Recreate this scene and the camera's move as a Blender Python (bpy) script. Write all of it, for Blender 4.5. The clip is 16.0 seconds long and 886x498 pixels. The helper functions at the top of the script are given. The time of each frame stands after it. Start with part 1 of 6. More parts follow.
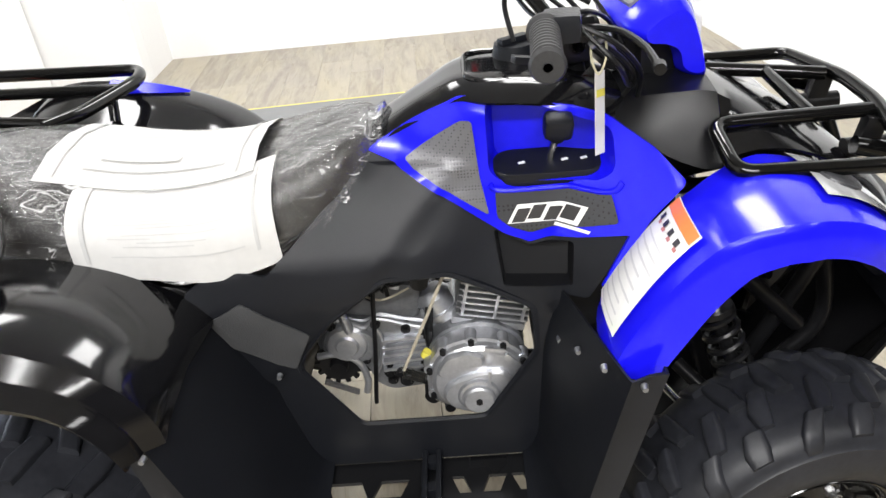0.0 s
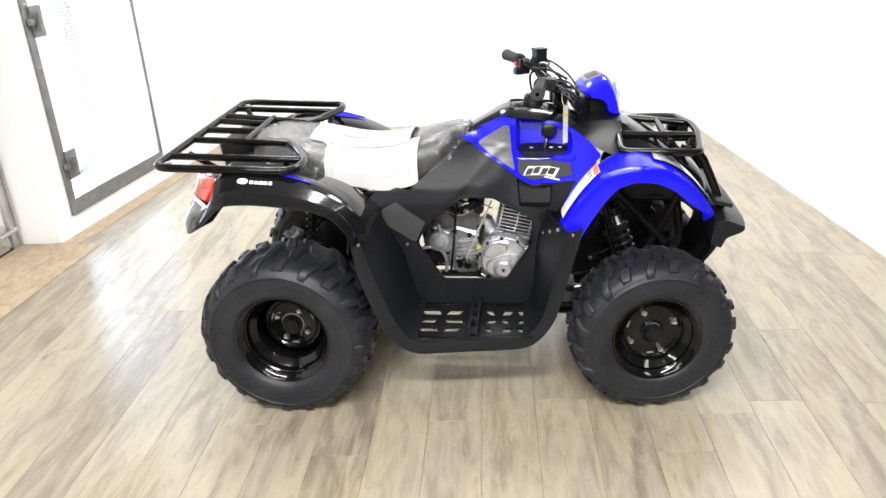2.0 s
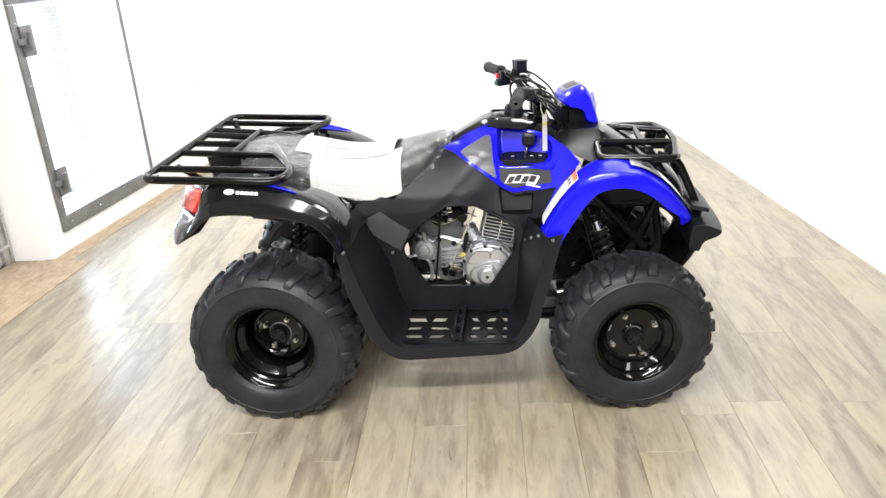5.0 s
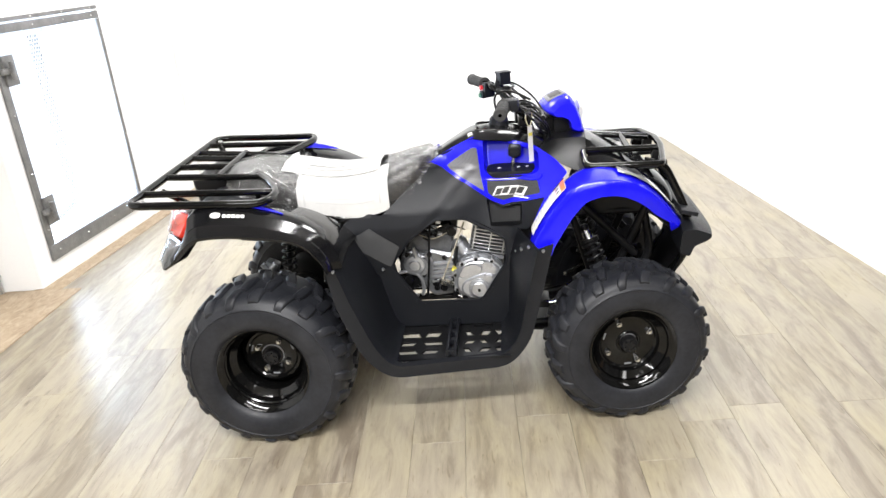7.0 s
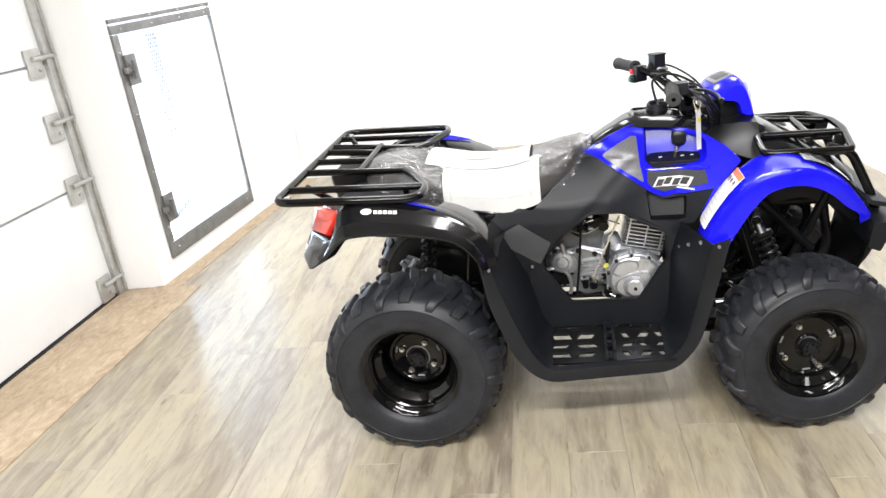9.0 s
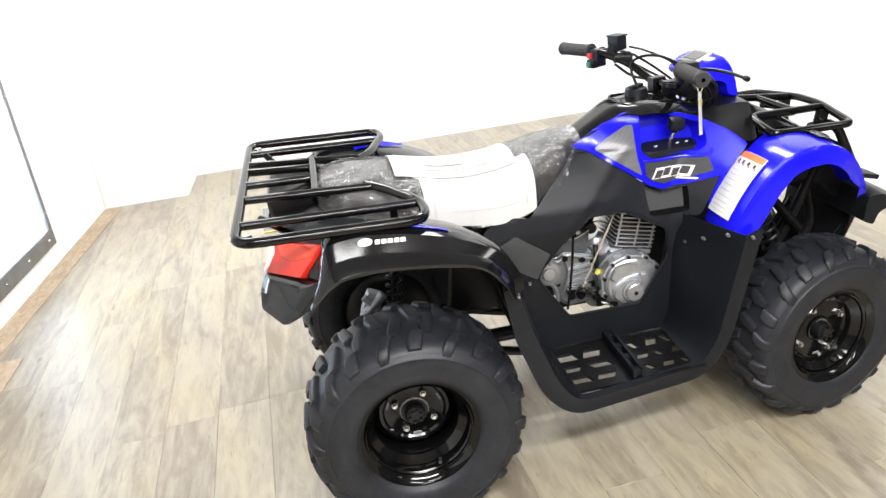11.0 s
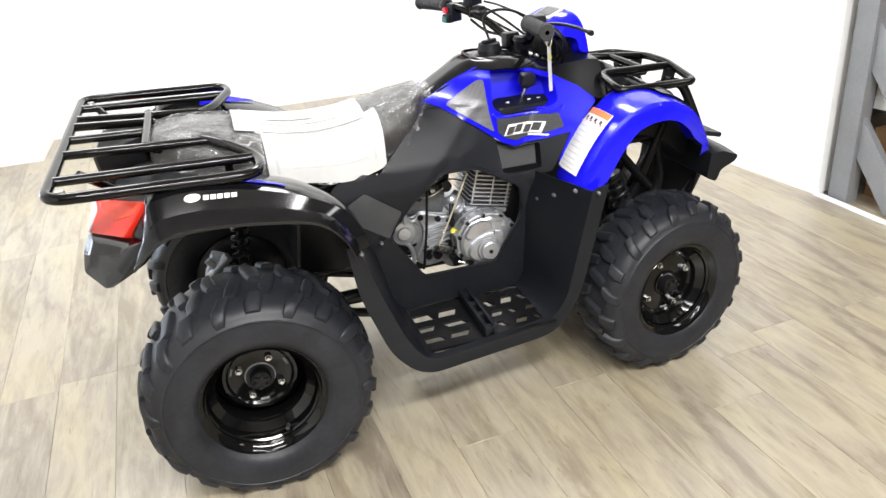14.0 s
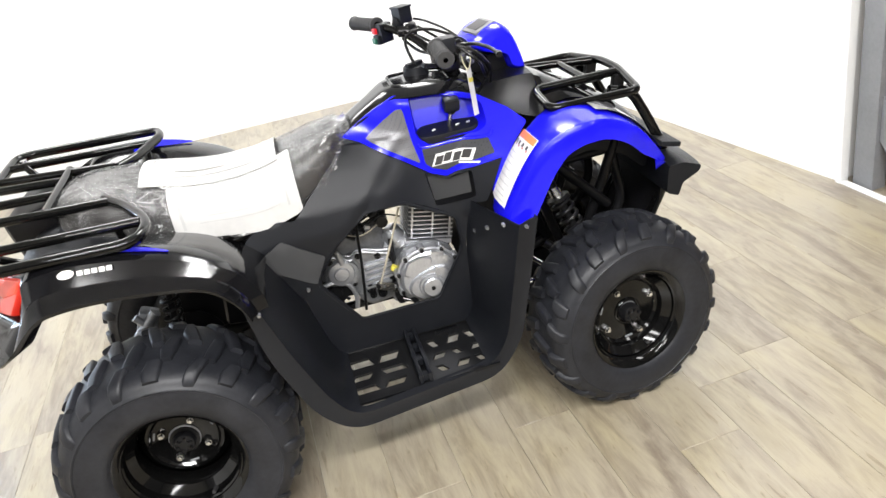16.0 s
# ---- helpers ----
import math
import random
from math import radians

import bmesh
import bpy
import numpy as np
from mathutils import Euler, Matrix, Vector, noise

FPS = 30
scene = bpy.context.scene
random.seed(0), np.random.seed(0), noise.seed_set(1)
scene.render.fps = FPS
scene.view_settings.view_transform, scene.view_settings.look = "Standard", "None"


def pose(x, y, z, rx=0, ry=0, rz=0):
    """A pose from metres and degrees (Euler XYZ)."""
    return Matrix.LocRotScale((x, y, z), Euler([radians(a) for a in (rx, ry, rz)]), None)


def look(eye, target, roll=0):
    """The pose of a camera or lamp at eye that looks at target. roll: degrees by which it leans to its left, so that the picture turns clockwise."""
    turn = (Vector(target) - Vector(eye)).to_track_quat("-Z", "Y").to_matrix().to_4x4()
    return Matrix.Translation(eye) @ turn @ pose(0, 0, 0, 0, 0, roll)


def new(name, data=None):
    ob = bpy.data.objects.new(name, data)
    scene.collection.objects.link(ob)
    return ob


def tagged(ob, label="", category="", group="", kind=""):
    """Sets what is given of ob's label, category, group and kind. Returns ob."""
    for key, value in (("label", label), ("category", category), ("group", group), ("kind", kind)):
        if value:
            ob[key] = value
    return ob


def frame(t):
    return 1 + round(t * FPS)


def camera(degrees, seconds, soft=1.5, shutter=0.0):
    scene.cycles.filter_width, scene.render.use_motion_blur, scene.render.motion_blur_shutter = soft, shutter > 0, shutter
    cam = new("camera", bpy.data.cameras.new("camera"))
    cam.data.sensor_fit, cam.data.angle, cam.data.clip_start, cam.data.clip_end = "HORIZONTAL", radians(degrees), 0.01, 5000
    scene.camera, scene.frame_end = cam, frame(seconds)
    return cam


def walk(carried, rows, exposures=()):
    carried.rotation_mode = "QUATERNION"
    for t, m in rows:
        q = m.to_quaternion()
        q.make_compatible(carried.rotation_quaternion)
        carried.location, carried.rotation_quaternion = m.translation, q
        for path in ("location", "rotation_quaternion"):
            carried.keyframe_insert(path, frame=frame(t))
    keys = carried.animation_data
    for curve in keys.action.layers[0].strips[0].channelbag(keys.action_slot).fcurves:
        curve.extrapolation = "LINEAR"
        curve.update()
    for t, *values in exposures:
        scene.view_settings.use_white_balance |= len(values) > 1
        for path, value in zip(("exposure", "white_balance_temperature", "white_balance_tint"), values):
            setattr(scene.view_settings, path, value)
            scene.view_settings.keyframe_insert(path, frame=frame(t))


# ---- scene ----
cam = camera(60.5, 16.0)
PATH = [
    (0, (0.718, -1.112, 1.282), (0.614, 0.583, 0.227), -6.5),
    (0.5, (0.728, -1.555, 1.373), (0.525, 0.240, 0.515), -4.3),
    (1, (0.812, -1.968, 1.424), (0.542, -0.13, 0.685), -4.2),
    (1.5, (0.727, -2.341, 1.448), (0.419, -0.547, 0.621), -4.6),
    (2, (0.794, -2.481, 1.468), (0.556, -0.66, 0.677), -2.9),
    (2.5, (0.815, -2.494, 1.449), (0.632, -0.667, 0.657), -3.9),
    (3, (0.83, -2.484, 1.448), (0.599, -0.653, 0.678), -3.4),
    (3.5, (0.83, -2.485, 1.449), (0.593, -0.654, 0.681), -4.0),
    (4, (0.842, -2.502, 1.458), (0.604, -0.662, 0.713), -3.8),
    (4.2, (0.833, -2.534, 1.455), (0.614, -0.694, 0.703), -3.5),
    (6.3, (0.84, -2.517, 1.461), (0.573, -0.669, 0.743), -4.4),
    (6.5, (0.851, -2.514, 1.468), (0.579, -0.653, 0.789), -5.6),
    (7, (0.847, -2.512, 1.459), (0.638, -0.659, 0.735), -5.6),
    (7.5, (0.853, -2.507, 1.46), (0.648, -0.658, 0.725), -4.7),
    (8, (0.815, -2.48, 1.444), (0.556, -0.668, 0.636), -4.8),
    (8.5, (0.69, -2.447, 1.459), (0.391, -0.597, 0.76), -5.9),
    (8.7, (0.655, -2.443, 1.449), (0.238, -0.624, 0.729), -8.2),
    (10.8, (-0.085, -2.0, 1.443), (0.126, -0.151, 0.711), -7.1),
    (11, (-0.096, -2.004, 1.427), (0.15, -0.183, 0.637), -7.3),
    (11.5, (-0.114, -2.011, 1.38), (0.157, -0.246, 0.48), -4.8),
    (12, (-0.102, -2.014, 1.345), (0.203, -0.285, 0.386), -4.4),
    (12.5, (-0.087, -2.024, 1.338), (0.225, -0.281, 0.408), -4.7),
    (13, (-0.065, -2.031, 1.341), (0.286, -0.297, 0.407), -4.7),
    (13.5, (-0.015, -2.008, 1.35), (0.374, -0.284, 0.412), -5.3),
    (14, (0.037, -1.997, 1.357), (0.521, -0.268, 0.476), -4.7),
    (14.5, (0.072, -1.998, 1.384), (0.575, -0.242, 0.571), -3.4),
    (15, (0.111, -1.979, 1.377), (0.584, -0.237, 0.516), -5.1),
    (15.5, (0.317, -1.959, 1.385), (0.693, -0.185, 0.541), -4.4),
    (16, (0.486, -1.922, 1.391), (0.739, -0.157, 0.486), -11.6),
]
walk(cam, [(t, look(eye, target, roll)) for t, eye, target, roll in PATH], [(0.0, 0.12), (0.6, 0.25), (1.2, 0.34), (16.0, 0.34)])


# ---- light ----
world = bpy.data.worlds.new("world")
scene.world = world
world.use_nodes = True
world.node_tree.nodes["Background"].inputs["Color"].default_value = (0.9, 0.95, 1.0, 1)
world.node_tree.nodes["Background"].inputs["Strength"].default_value = 0.3


def ceiling_lamp(x, y, sx, sy, watts):
    """An area lamp just under an unseen fluorescent fitting."""
    data = bpy.data.lights.new("tube_light", "AREA")
    data.shape, data.size, data.size_y, data.energy, data.color = "RECTANGLE", sx, sy, watts, (1.0, 0.99, 0.985)
    ob = new("tube_light", data)
    ob.matrix_world = Matrix.Translation((x, y, 2.9))
    return ob


# all unseen; lamps beside the long row are added to balance the brightness
LAMPS = [(-0.6, 1.7, 0.6, 1.3, 50), (1.3, 1.7, 0.6, 1.3, 58), (0.45, -2.55, 2.6, 0.25, 205), (-0.5, -4.4, 1.3, 0.25, 50), (1.4, -4.4, 1.3, 0.25, 52), (3.5, -2.4, 0.6, 1.3, 36), (0.4, -5.8, 1.3, 0.6, 80)]
for lx, ly, wx, wy, watts in LAMPS:
    ceiling_lamp(lx, ly, wx, wy, watts * 0.97)


def daylight(at, turn, sx, sy, watts):
    """Sky light that comes through the screened hatch."""
    data = bpy.data.lights.new("hatch_daylight", "AREA")
    data.shape, data.size, data.size_y, data.energy, data.color = "RECTANGLE", sx, sy, watts, (0.66, 0.80, 1.0)
    new("hatch_daylight", data).matrix_world = Matrix.Translation(at) @ Matrix.Rotation(radians(turn), 4, "Z") @ Matrix.Rotation(radians(-90), 4, "Y")


daylight((-1.985, 1.60, 0.73), 4.0, 1.18, 0.88, 60)


# ---- materials ----
class Nodes:
    """A small builder for node materials."""

    def __init__(self, name):
        self.mat = bpy.data.materials.new(name)
        self.mat.use_nodes = True
        self.tree = self.mat.node_tree
        self.bsdf = self.tree.nodes["Principled BSDF"]
        self.coord = self.tree.nodes.new("ShaderNodeTexCoord").outputs["Object"]

    def node(self, kind, **values):
        n = self.tree.nodes.new(kind)
        for k, v in values.items():
            n.inputs[k.replace("_", " ")].default_value = v
        return n

    def link(self, a, b):
        self.tree.links.new(a, b)

    def scaled(self, vec, sx, sy, sz, offset=None):
        m = self.node("ShaderNodeMapping")
        self.link(vec, m.inputs["Vector"])
        m.inputs["Scale"].default_value = (sx, sy, sz)
        if offset is not None:
            self.link(offset, m.inputs["Location"])
        return m.outputs["Vector"]

    def noise(self, vec, scale, detail=4.0, rough=0.55, distort=0.0):
        n = self.node("ShaderNodeTexNoise", Scale=scale, Detail=detail, Roughness=rough, Distortion=distort)
        self.link(vec, n.inputs["Vector"])
        return n.outputs["Fac"]

    def ramp(self, fac, *stops):
        r = self.tree.nodes.new("ShaderNodeValToRGB")
        while len(r.color_ramp.elements) < len(stops):
            r.color_ramp.elements.new(0.5)
        for e, (p, c) in zip(r.color_ramp.elements, stops):
            e.position = p
            e.color = (*c, 1) if len(c) == 3 else c
        self.link(fac, r.inputs["Fac"])
        return r.outputs["Color"]

    def mix(self, a, b, fac, blend="MIX"):
        m = self.tree.nodes.new("ShaderNodeMix")
        m.data_type, m.blend_type = "RGBA", blend
        ins = {"f": m.inputs[0], "a": m.inputs[6], "b": m.inputs[7]}
        for k, v in (("f", fac), ("a", a), ("b", b)):
            if isinstance(v, (int, float)):
                ins[k].default_value = v
            elif isinstance(v, tuple):
                ins[k].default_value = (*v, 1)
            else:
                self.link(v, ins[k])
        return m.outputs[2]

    def math(self, op, a, b=0.0):
        m = self.tree.nodes.new("ShaderNodeMath")
        m.operation = op
        for k, v in ((0, a), (1, b)):
            if isinstance(v, (int, float)):
                m.inputs[k].default_value = v
            else:
                self.link(v, m.inputs[k])
        return m.outputs[0]

    def bump(self, height, strength, distance=0.002):
        b = self.node("ShaderNodeBump", Strength=strength, Distance=distance)
        self.link(height, b.inputs["Height"])
        self.link(b.outputs["Normal"], self.bsdf.inputs["Normal"])

    def set(self, **values):
        for k, v in values.items():
            sock = self.bsdf.inputs[k.replace("_", " ")]
            if isinstance(v, tuple):
                sock.default_value = (*v, 1)
            elif isinstance(v, (int, float)):
                sock.default_value = v
            else:
                self.link(v, sock)
        return self


def surface(name, dark, light, rough=0.5, metal=0.0, grain=40.0, wear=3.0, bump=0.15, depth=0.001, coat=0.0, rough_var=0.08, spec=0.5):
    """A surface that varies in colour and gloss at two scales, with fine relief."""
    n = Nodes(name)
    fine, broad = n.noise(n.coord, grain, 5), n.noise(n.coord, wear, 3)
    both = n.math("ADD", n.math("MULTIPLY", fine, 0.4), n.math("MULTIPLY", broad, 0.6))
    n.set(Base_Color=n.ramp(both, (0.3, dark), (0.7, light)), Metallic=metal, Coat_Weight=coat, Specular_IOR_Level=spec)
    n.set(Roughness=n.math("ADD", n.math("MULTIPLY", broad, rough_var * 2), rough - rough_var))
    n.bump(fine, bump, depth)
    return n.mat


BLUE = surface("blue_plastic", (0.006, 0.005, 0.62), (0.010, 0.008, 0.74), 0.19, 0, 60, 4, 0.04, 0.0006, 0.10, 0.06, spec=0.30)
SATIN = surface("black_satin_plastic", (0.0035, 0.0036, 0.0042), (0.0065, 0.0067, 0.0076), 0.30, 0, 700, 5, 0.2, 0.0006, spec=0.22)
MATTE = surface("black_moulded_plastic", (0.0050, 0.0056, 0.0076), (0.0096, 0.0106, 0.0134), 0.40, 0, 700, 5, 0.4, 0.0008, spec=0.24)
GLOSS = surface("black_gloss_plastic", (0.003, 0.003, 0.0035), (0.006, 0.006, 0.007), 0.10, 0, 50, 3, 0.03, 0.0005, 0.0, 0.04, spec=0.36)
RUBBER = surface("tyre_rubber", (0.0068, 0.0073, 0.0094), (0.0215, 0.0227, 0.0275), 0.45, 0, 90, 11, 0.35, 0.0012, spec=0.30)
PAINT = surface("black_gloss_paint", (0.002, 0.002, 0.002), (0.004, 0.004, 0.004), 0.08, 0, 60, 6, 0.04, 0.0004, 0.0, 0.04, spec=0.32)
STEEL = surface("black_painted_steel", (0.0035, 0.0035, 0.0040), (0.0075, 0.0075, 0.0082), 0.33, 0, 90, 9, 0.15, 0.0006, spec=0.25)
CHROME = surface("bright_zinc", (0.55, 0.55, 0.55), (0.75, 0.75, 0.74), 0.25, 1.0, 200, 20, 0.1, 0.0003)
ZINC_DULL = surface("dull_zinc", (0.30, 0.30, 0.31), (0.44, 0.44, 0.45), 0.4, 0.2, 160, 12, 0.2, 0.0005)
ALLOY = surface("cast_aluminium", (0.36, 0.37, 0.39), (0.56, 0.57, 0.60), 0.33, 0.8, 160, 12, 0.35, 0.0008)
ALLOY_DARK = surface("grey_cast_aluminium", (0.17, 0.175, 0.187), (0.34, 0.35, 0.365), 0.40, 0.8, 140, 11, 0.4, 0.001)
ALLOY_DULL = surface("dull_cast_aluminium", (0.085, 0.088, 0.094), (0.17, 0.175, 0.185), 0.5, 0.4, 140, 11, 0.4, 0.001)
VINYL = surface("black_seat_vinyl", (0.012, 0.011, 0.0105), (0.024, 0.022, 0.021), 0.45, 0, 400, 8, 0.3, 0.0008)
GRIP = surface("grip_rubber", (0.012, 0.012, 0.013), (0.030, 0.030, 0.031), 0.6, 0, 200, 15, 0.2, 0.0006)
RED_LENS = surface("red_lens", (0.50, 0.012, 0.006), (0.72, 0.03, 0.014), 0.1, 0, 20, 8, 0.02, 0.0004, 0.4)
LENS_PALE = surface("pale_red_lens", (0.70, 0.045, 0.020), (0.86, 0.085, 0.045), 0.15, 0, 20, 8, 0.02)
SMOKE_LENS = surface("smoky_lens", (0.34, 0.345, 0.35), (0.50, 0.505, 0.51), 0.12, 0.1, 60, 9, 0.1, 0.0006, 0.4)
CLEAR_LENS = surface("clear_lens", (0.6, 0.6, 0.62), (0.8, 0.8, 0.82), 0.08, 0.2, 60, 12, 0.1, 0.0005, 0.5)
RED = surface("red_switch", (0.5, 0.01, 0.02), (0.65, 0.02, 0.03), 0.4)
GREEN = surface("green_switch", (0.01, 0.09, 0.05), (0.02, 0.13, 0.07), 0.4)
LABEL_WHITE = surface("white_label", (0.72, 0.72, 0.70), (0.82, 0.82, 0.80), 0.4, 0, 90, 10, 0.03)
LABEL_ORANGE = surface("orange_label", (0.75, 0.17, 0.03), (0.82, 0.22, 0.05), 0.4, 0, 90, 10, 0.03)
LABEL_GREY = surface("grey_print", (0.56, 0.56, 0.56), (0.64, 0.64, 0.64), 0.5)
FAINT_PRINT = surface("faint_print", (0.40, 0.40, 0.40), (0.54, 0.54, 0.53), 0.7)
LABEL_BLACK = surface("black_print", (0.02, 0.02, 0.02), (0.04, 0.035, 0.035), 0.5)
LABEL_RED = surface("dark_red_print", (0.42, 0.16, 0.15), (0.52, 0.20, 0.19), 0.5)
YELLOW = surface("yellow_print", (0.55, 0.5, 0.06), (0.7, 0.62, 0.1), 0.5)
STRING = surface("pale_string", (0.45, 0.42, 0.28), (0.6, 0.56, 0.38), 0.8)
PAPER = surface("white_paper", (0.52, 0.515, 0.505), (0.60, 0.595, 0.58), 0.7, 0, 60, 6, 0.1, 0.0008)
WALL = surface("white_wall_paint", (0.80, 0.80, 0.795), (0.86, 0.86, 0.855), 0.6, 0, 120, 1.2, 0.12, 0.0012)
CEILING = surface("ceiling_paint", (0.58, 0.58, 0.58), (0.66, 0.66, 0.655), 0.8, 0, 60, 1.0, 0.2, 0.0015)
GREY_PAINT = surface("grey_painted_steel", (0.17, 0.175, 0.185), (0.23, 0.235, 0.248), 0.45, 0, 90, 5, 0.15, 0.0008)
TRIM_GREY = surface("grey_metal_trim", (0.13, 0.13, 0.13), (0.24, 0.235, 0.23), 0.4, 0.5, 160, 14, 0.25, 0.0008)
GALV = surface("galvanised_steel", (0.40, 0.40, 0.39), (0.62, 0.62, 0.60), 0.35, 0.8, 80, 14, 0.25, 0.0008)
DOOR_WHITE = surface("white_door_skin", (0.66, 0.67, 0.67), (0.76, 0.77, 0.77), 0.4, 0, 120, 3, 0.1, 0.001)
NICHE = surface("bright_white_paint", (0.62, 0.62, 0.62), (0.68, 0.68, 0.68), 0.6)
WHITE_WIRE = surface("white_wire", (0.42, 0.42, 0.43), (0.52, 0.52, 0.53), 0.4)
CARD = surface("cardboard", (0.28, 0.16, 0.075), (0.40, 0.24, 0.12), 0.8, 0, 90, 5, 0.2, 0.001)
# dark tone for out-of-view walls, so glossy blacks reflect less light
UNSEEN_DARK = surface("unseen_wall_dark", (0.07, 0.071, 0.075), (0.10, 0.101, 0.106), 0.6, 0, 90, 1.5, 0.15, 0.001)
# the store room's shade is put into this dark wall colour
STORE_SHADE = surface("shade_dark_store_wall", (0.05, 0.05, 0.05), (0.09, 0.088, 0.085), 0.8, 0, 30, 2, 0.2)
MAT_GREY = surface("grey_mat", (0.16, 0.16, 0.16), (0.22, 0.22, 0.215), 0.8, 0, 200, 6, 0.3)
YELLOW_EDGE = surface("yellow_edge", (0.62, 0.52, 0.08), (0.74, 0.64, 0.14), 0.6)
SILVER_PLASTIC = surface("silver_plastic", (0.15, 0.15, 0.16), (0.22, 0.22, 0.23), 0.3, 0.3, 60, 6, 0.05)
BUFF = surface("buff_plastic", (0.34, 0.31, 0.24), (0.44, 0.40, 0.31), 0.4)


def dotted_plastic(name, base, dot, scale):
    """Grey trim moulded with rows of small dark dimples."""
    n = Nodes(name)
    v = n.node("ShaderNodeTexVoronoi", Scale=scale)
    v.inputs["Randomness"].default_value = 0.15
    n.link(n.coord, v.inputs["Vector"])
    spot = n.math("LESS_THAN", v.outputs["Distance"], 0.26)
    broad = n.noise(n.coord, 6, 3)
    col = n.mix(n.ramp(broad, (0.3, base), (0.7, tuple(c * 1.25 for c in base))), dot, spot)
    n.set(Base_Color=col, Roughness=0.35, Metallic=0.3)
    n.bump(v.outputs["Distance"], 0.4, 0.001)
    return n.mat


DECAL = dotted_plastic("dimpled_grey_trim", (0.135, 0.135, 0.143), (0.06, 0.06, 0.065), 210)
DECAL_DARK = dotted_plastic("dimpled_dark_trim", (0.045, 0.046, 0.05), (0.02, 0.02, 0.02), 150)
PAD = surface("textured_grey_plastic", (0.030, 0.031, 0.033), (0.058, 0.059, 0.062), 0.5, 0, 420, 8, 0.9, 0.0016)


def plank_wood():
    """Whitewashed cream vinyl plank with worn grey-brown patches, each with its own tone."""
    n = Nodes("whitewashed_plank")
    info = n.tree.nodes.new("ShaderNodeObjectInfo").outputs["Random"]
    shift = n.tree.nodes.new("ShaderNodeCombineXYZ")
    n.link(n.math("MULTIPLY", info, 37.0), shift.inputs[0])
    n.link(n.math("MULTIPLY", info, 91.0), shift.inputs[1])
    worn = n.noise(n.scaled(n.coord, 19.0, 3.6, 1.0, shift.outputs[0]), 1.0, 6, 0.66, 0.7)
    streak = n.noise(n.scaled(n.coord, 40.0, 5.0, 1.0, shift.outputs[0]), 1.0, 4, 0.62, 0.6)
    fine = n.noise(n.scaled(n.coord, 210.0, 11.0, 1.0, shift.outputs[0]), 1.0, 3, 0.6, 0.2)
    cloud = n.noise(n.scaled(n.coord, 5.0, 2.0, 1.0, shift.outputs[0]), 1.0, 3, 0.5, 0.3)
    mask = n.math("ADD", n.math("MULTIPLY", worn, 0.62), n.math("ADD", n.math("MULTIPLY", streak, 0.24), n.math("MULTIPLY", info, 0.14)))
    wood = n.ramp(mask, (0.360, (0.186, 0.154, 0.112)), (0.430, (0.232, 0.197, 0.145)), (0.490, (0.287, 0.250, 0.184)), (0.580, (0.343, 0.302, 0.219)))
    tint = n.ramp(cloud, (0.34, (0.93, 0.925, 0.965)), (0.50, (1, 1, 1)), (0.68, (1.0, 0.985, 0.90)))
    wood = n.mix(wood, tint, 1.0, "MULTIPLY")
    wood = n.mix(wood, n.ramp(fine, (0.34, (0.86, 0.85, 0.83)), (0.56, (1, 1, 1))), 0.35, "MULTIPLY")
    nicks = n.noise(n.scaled(n.coord, 75.0, 9.0, 1.0, shift.outputs[0]), 1.0, 3, 0.6, 0.8)
    wood = n.mix(wood, n.ramp(nicks, (0.62, (1, 1, 1)), (0.70, (0.66, 0.61, 0.54))), 0.8, "MULTIPLY")
    knots = n.node("ShaderNodeTexVoronoi", Scale=1.0)
    n.link(n.scaled(n.coord, 8.0, 3.0, 1.0, shift.outputs[0]), knots.inputs["Vector"])
    spot = n.ramp(knots.outputs["Distance"], (0.025, (0.34, 0.30, 0.25)), (0.10, (1, 1, 1)))
    wood = n.mix(wood, spot, 0.75, "MULTIPLY")
    n.set(Base_Color=wood, Roughness=n.math("ADD", n.math("MULTIPLY", streak, 0.14), 0.25), Specular_IOR_Level=1.0)
    n.bump(streak, 0.10, 0.0006)
    return n.mat


def chip_board():
    """Brown worn board of pressed flakes along the doorway."""
    n = Nodes("brown_worn_board")
    a, b = n.noise(n.scaled(n.coord, 22, 9, 1), 1.0, 6, 0.65, 1.8), n.noise(n.coord, 3.0, 3)
    mixed = n.math("ADD", n.math("MULTIPLY", a, 0.7), n.math("MULTIPLY", b, 0.3))
    n.set(Base_Color=n.ramp(mixed, (0.32, (0.21, 0.150, 0.098)), (0.5, (0.34, 0.26, 0.175)), (0.68, (0.46, 0.37, 0.26))), Roughness=0.6)
    n.bump(a, 0.3, 0.001)
    return n.mat


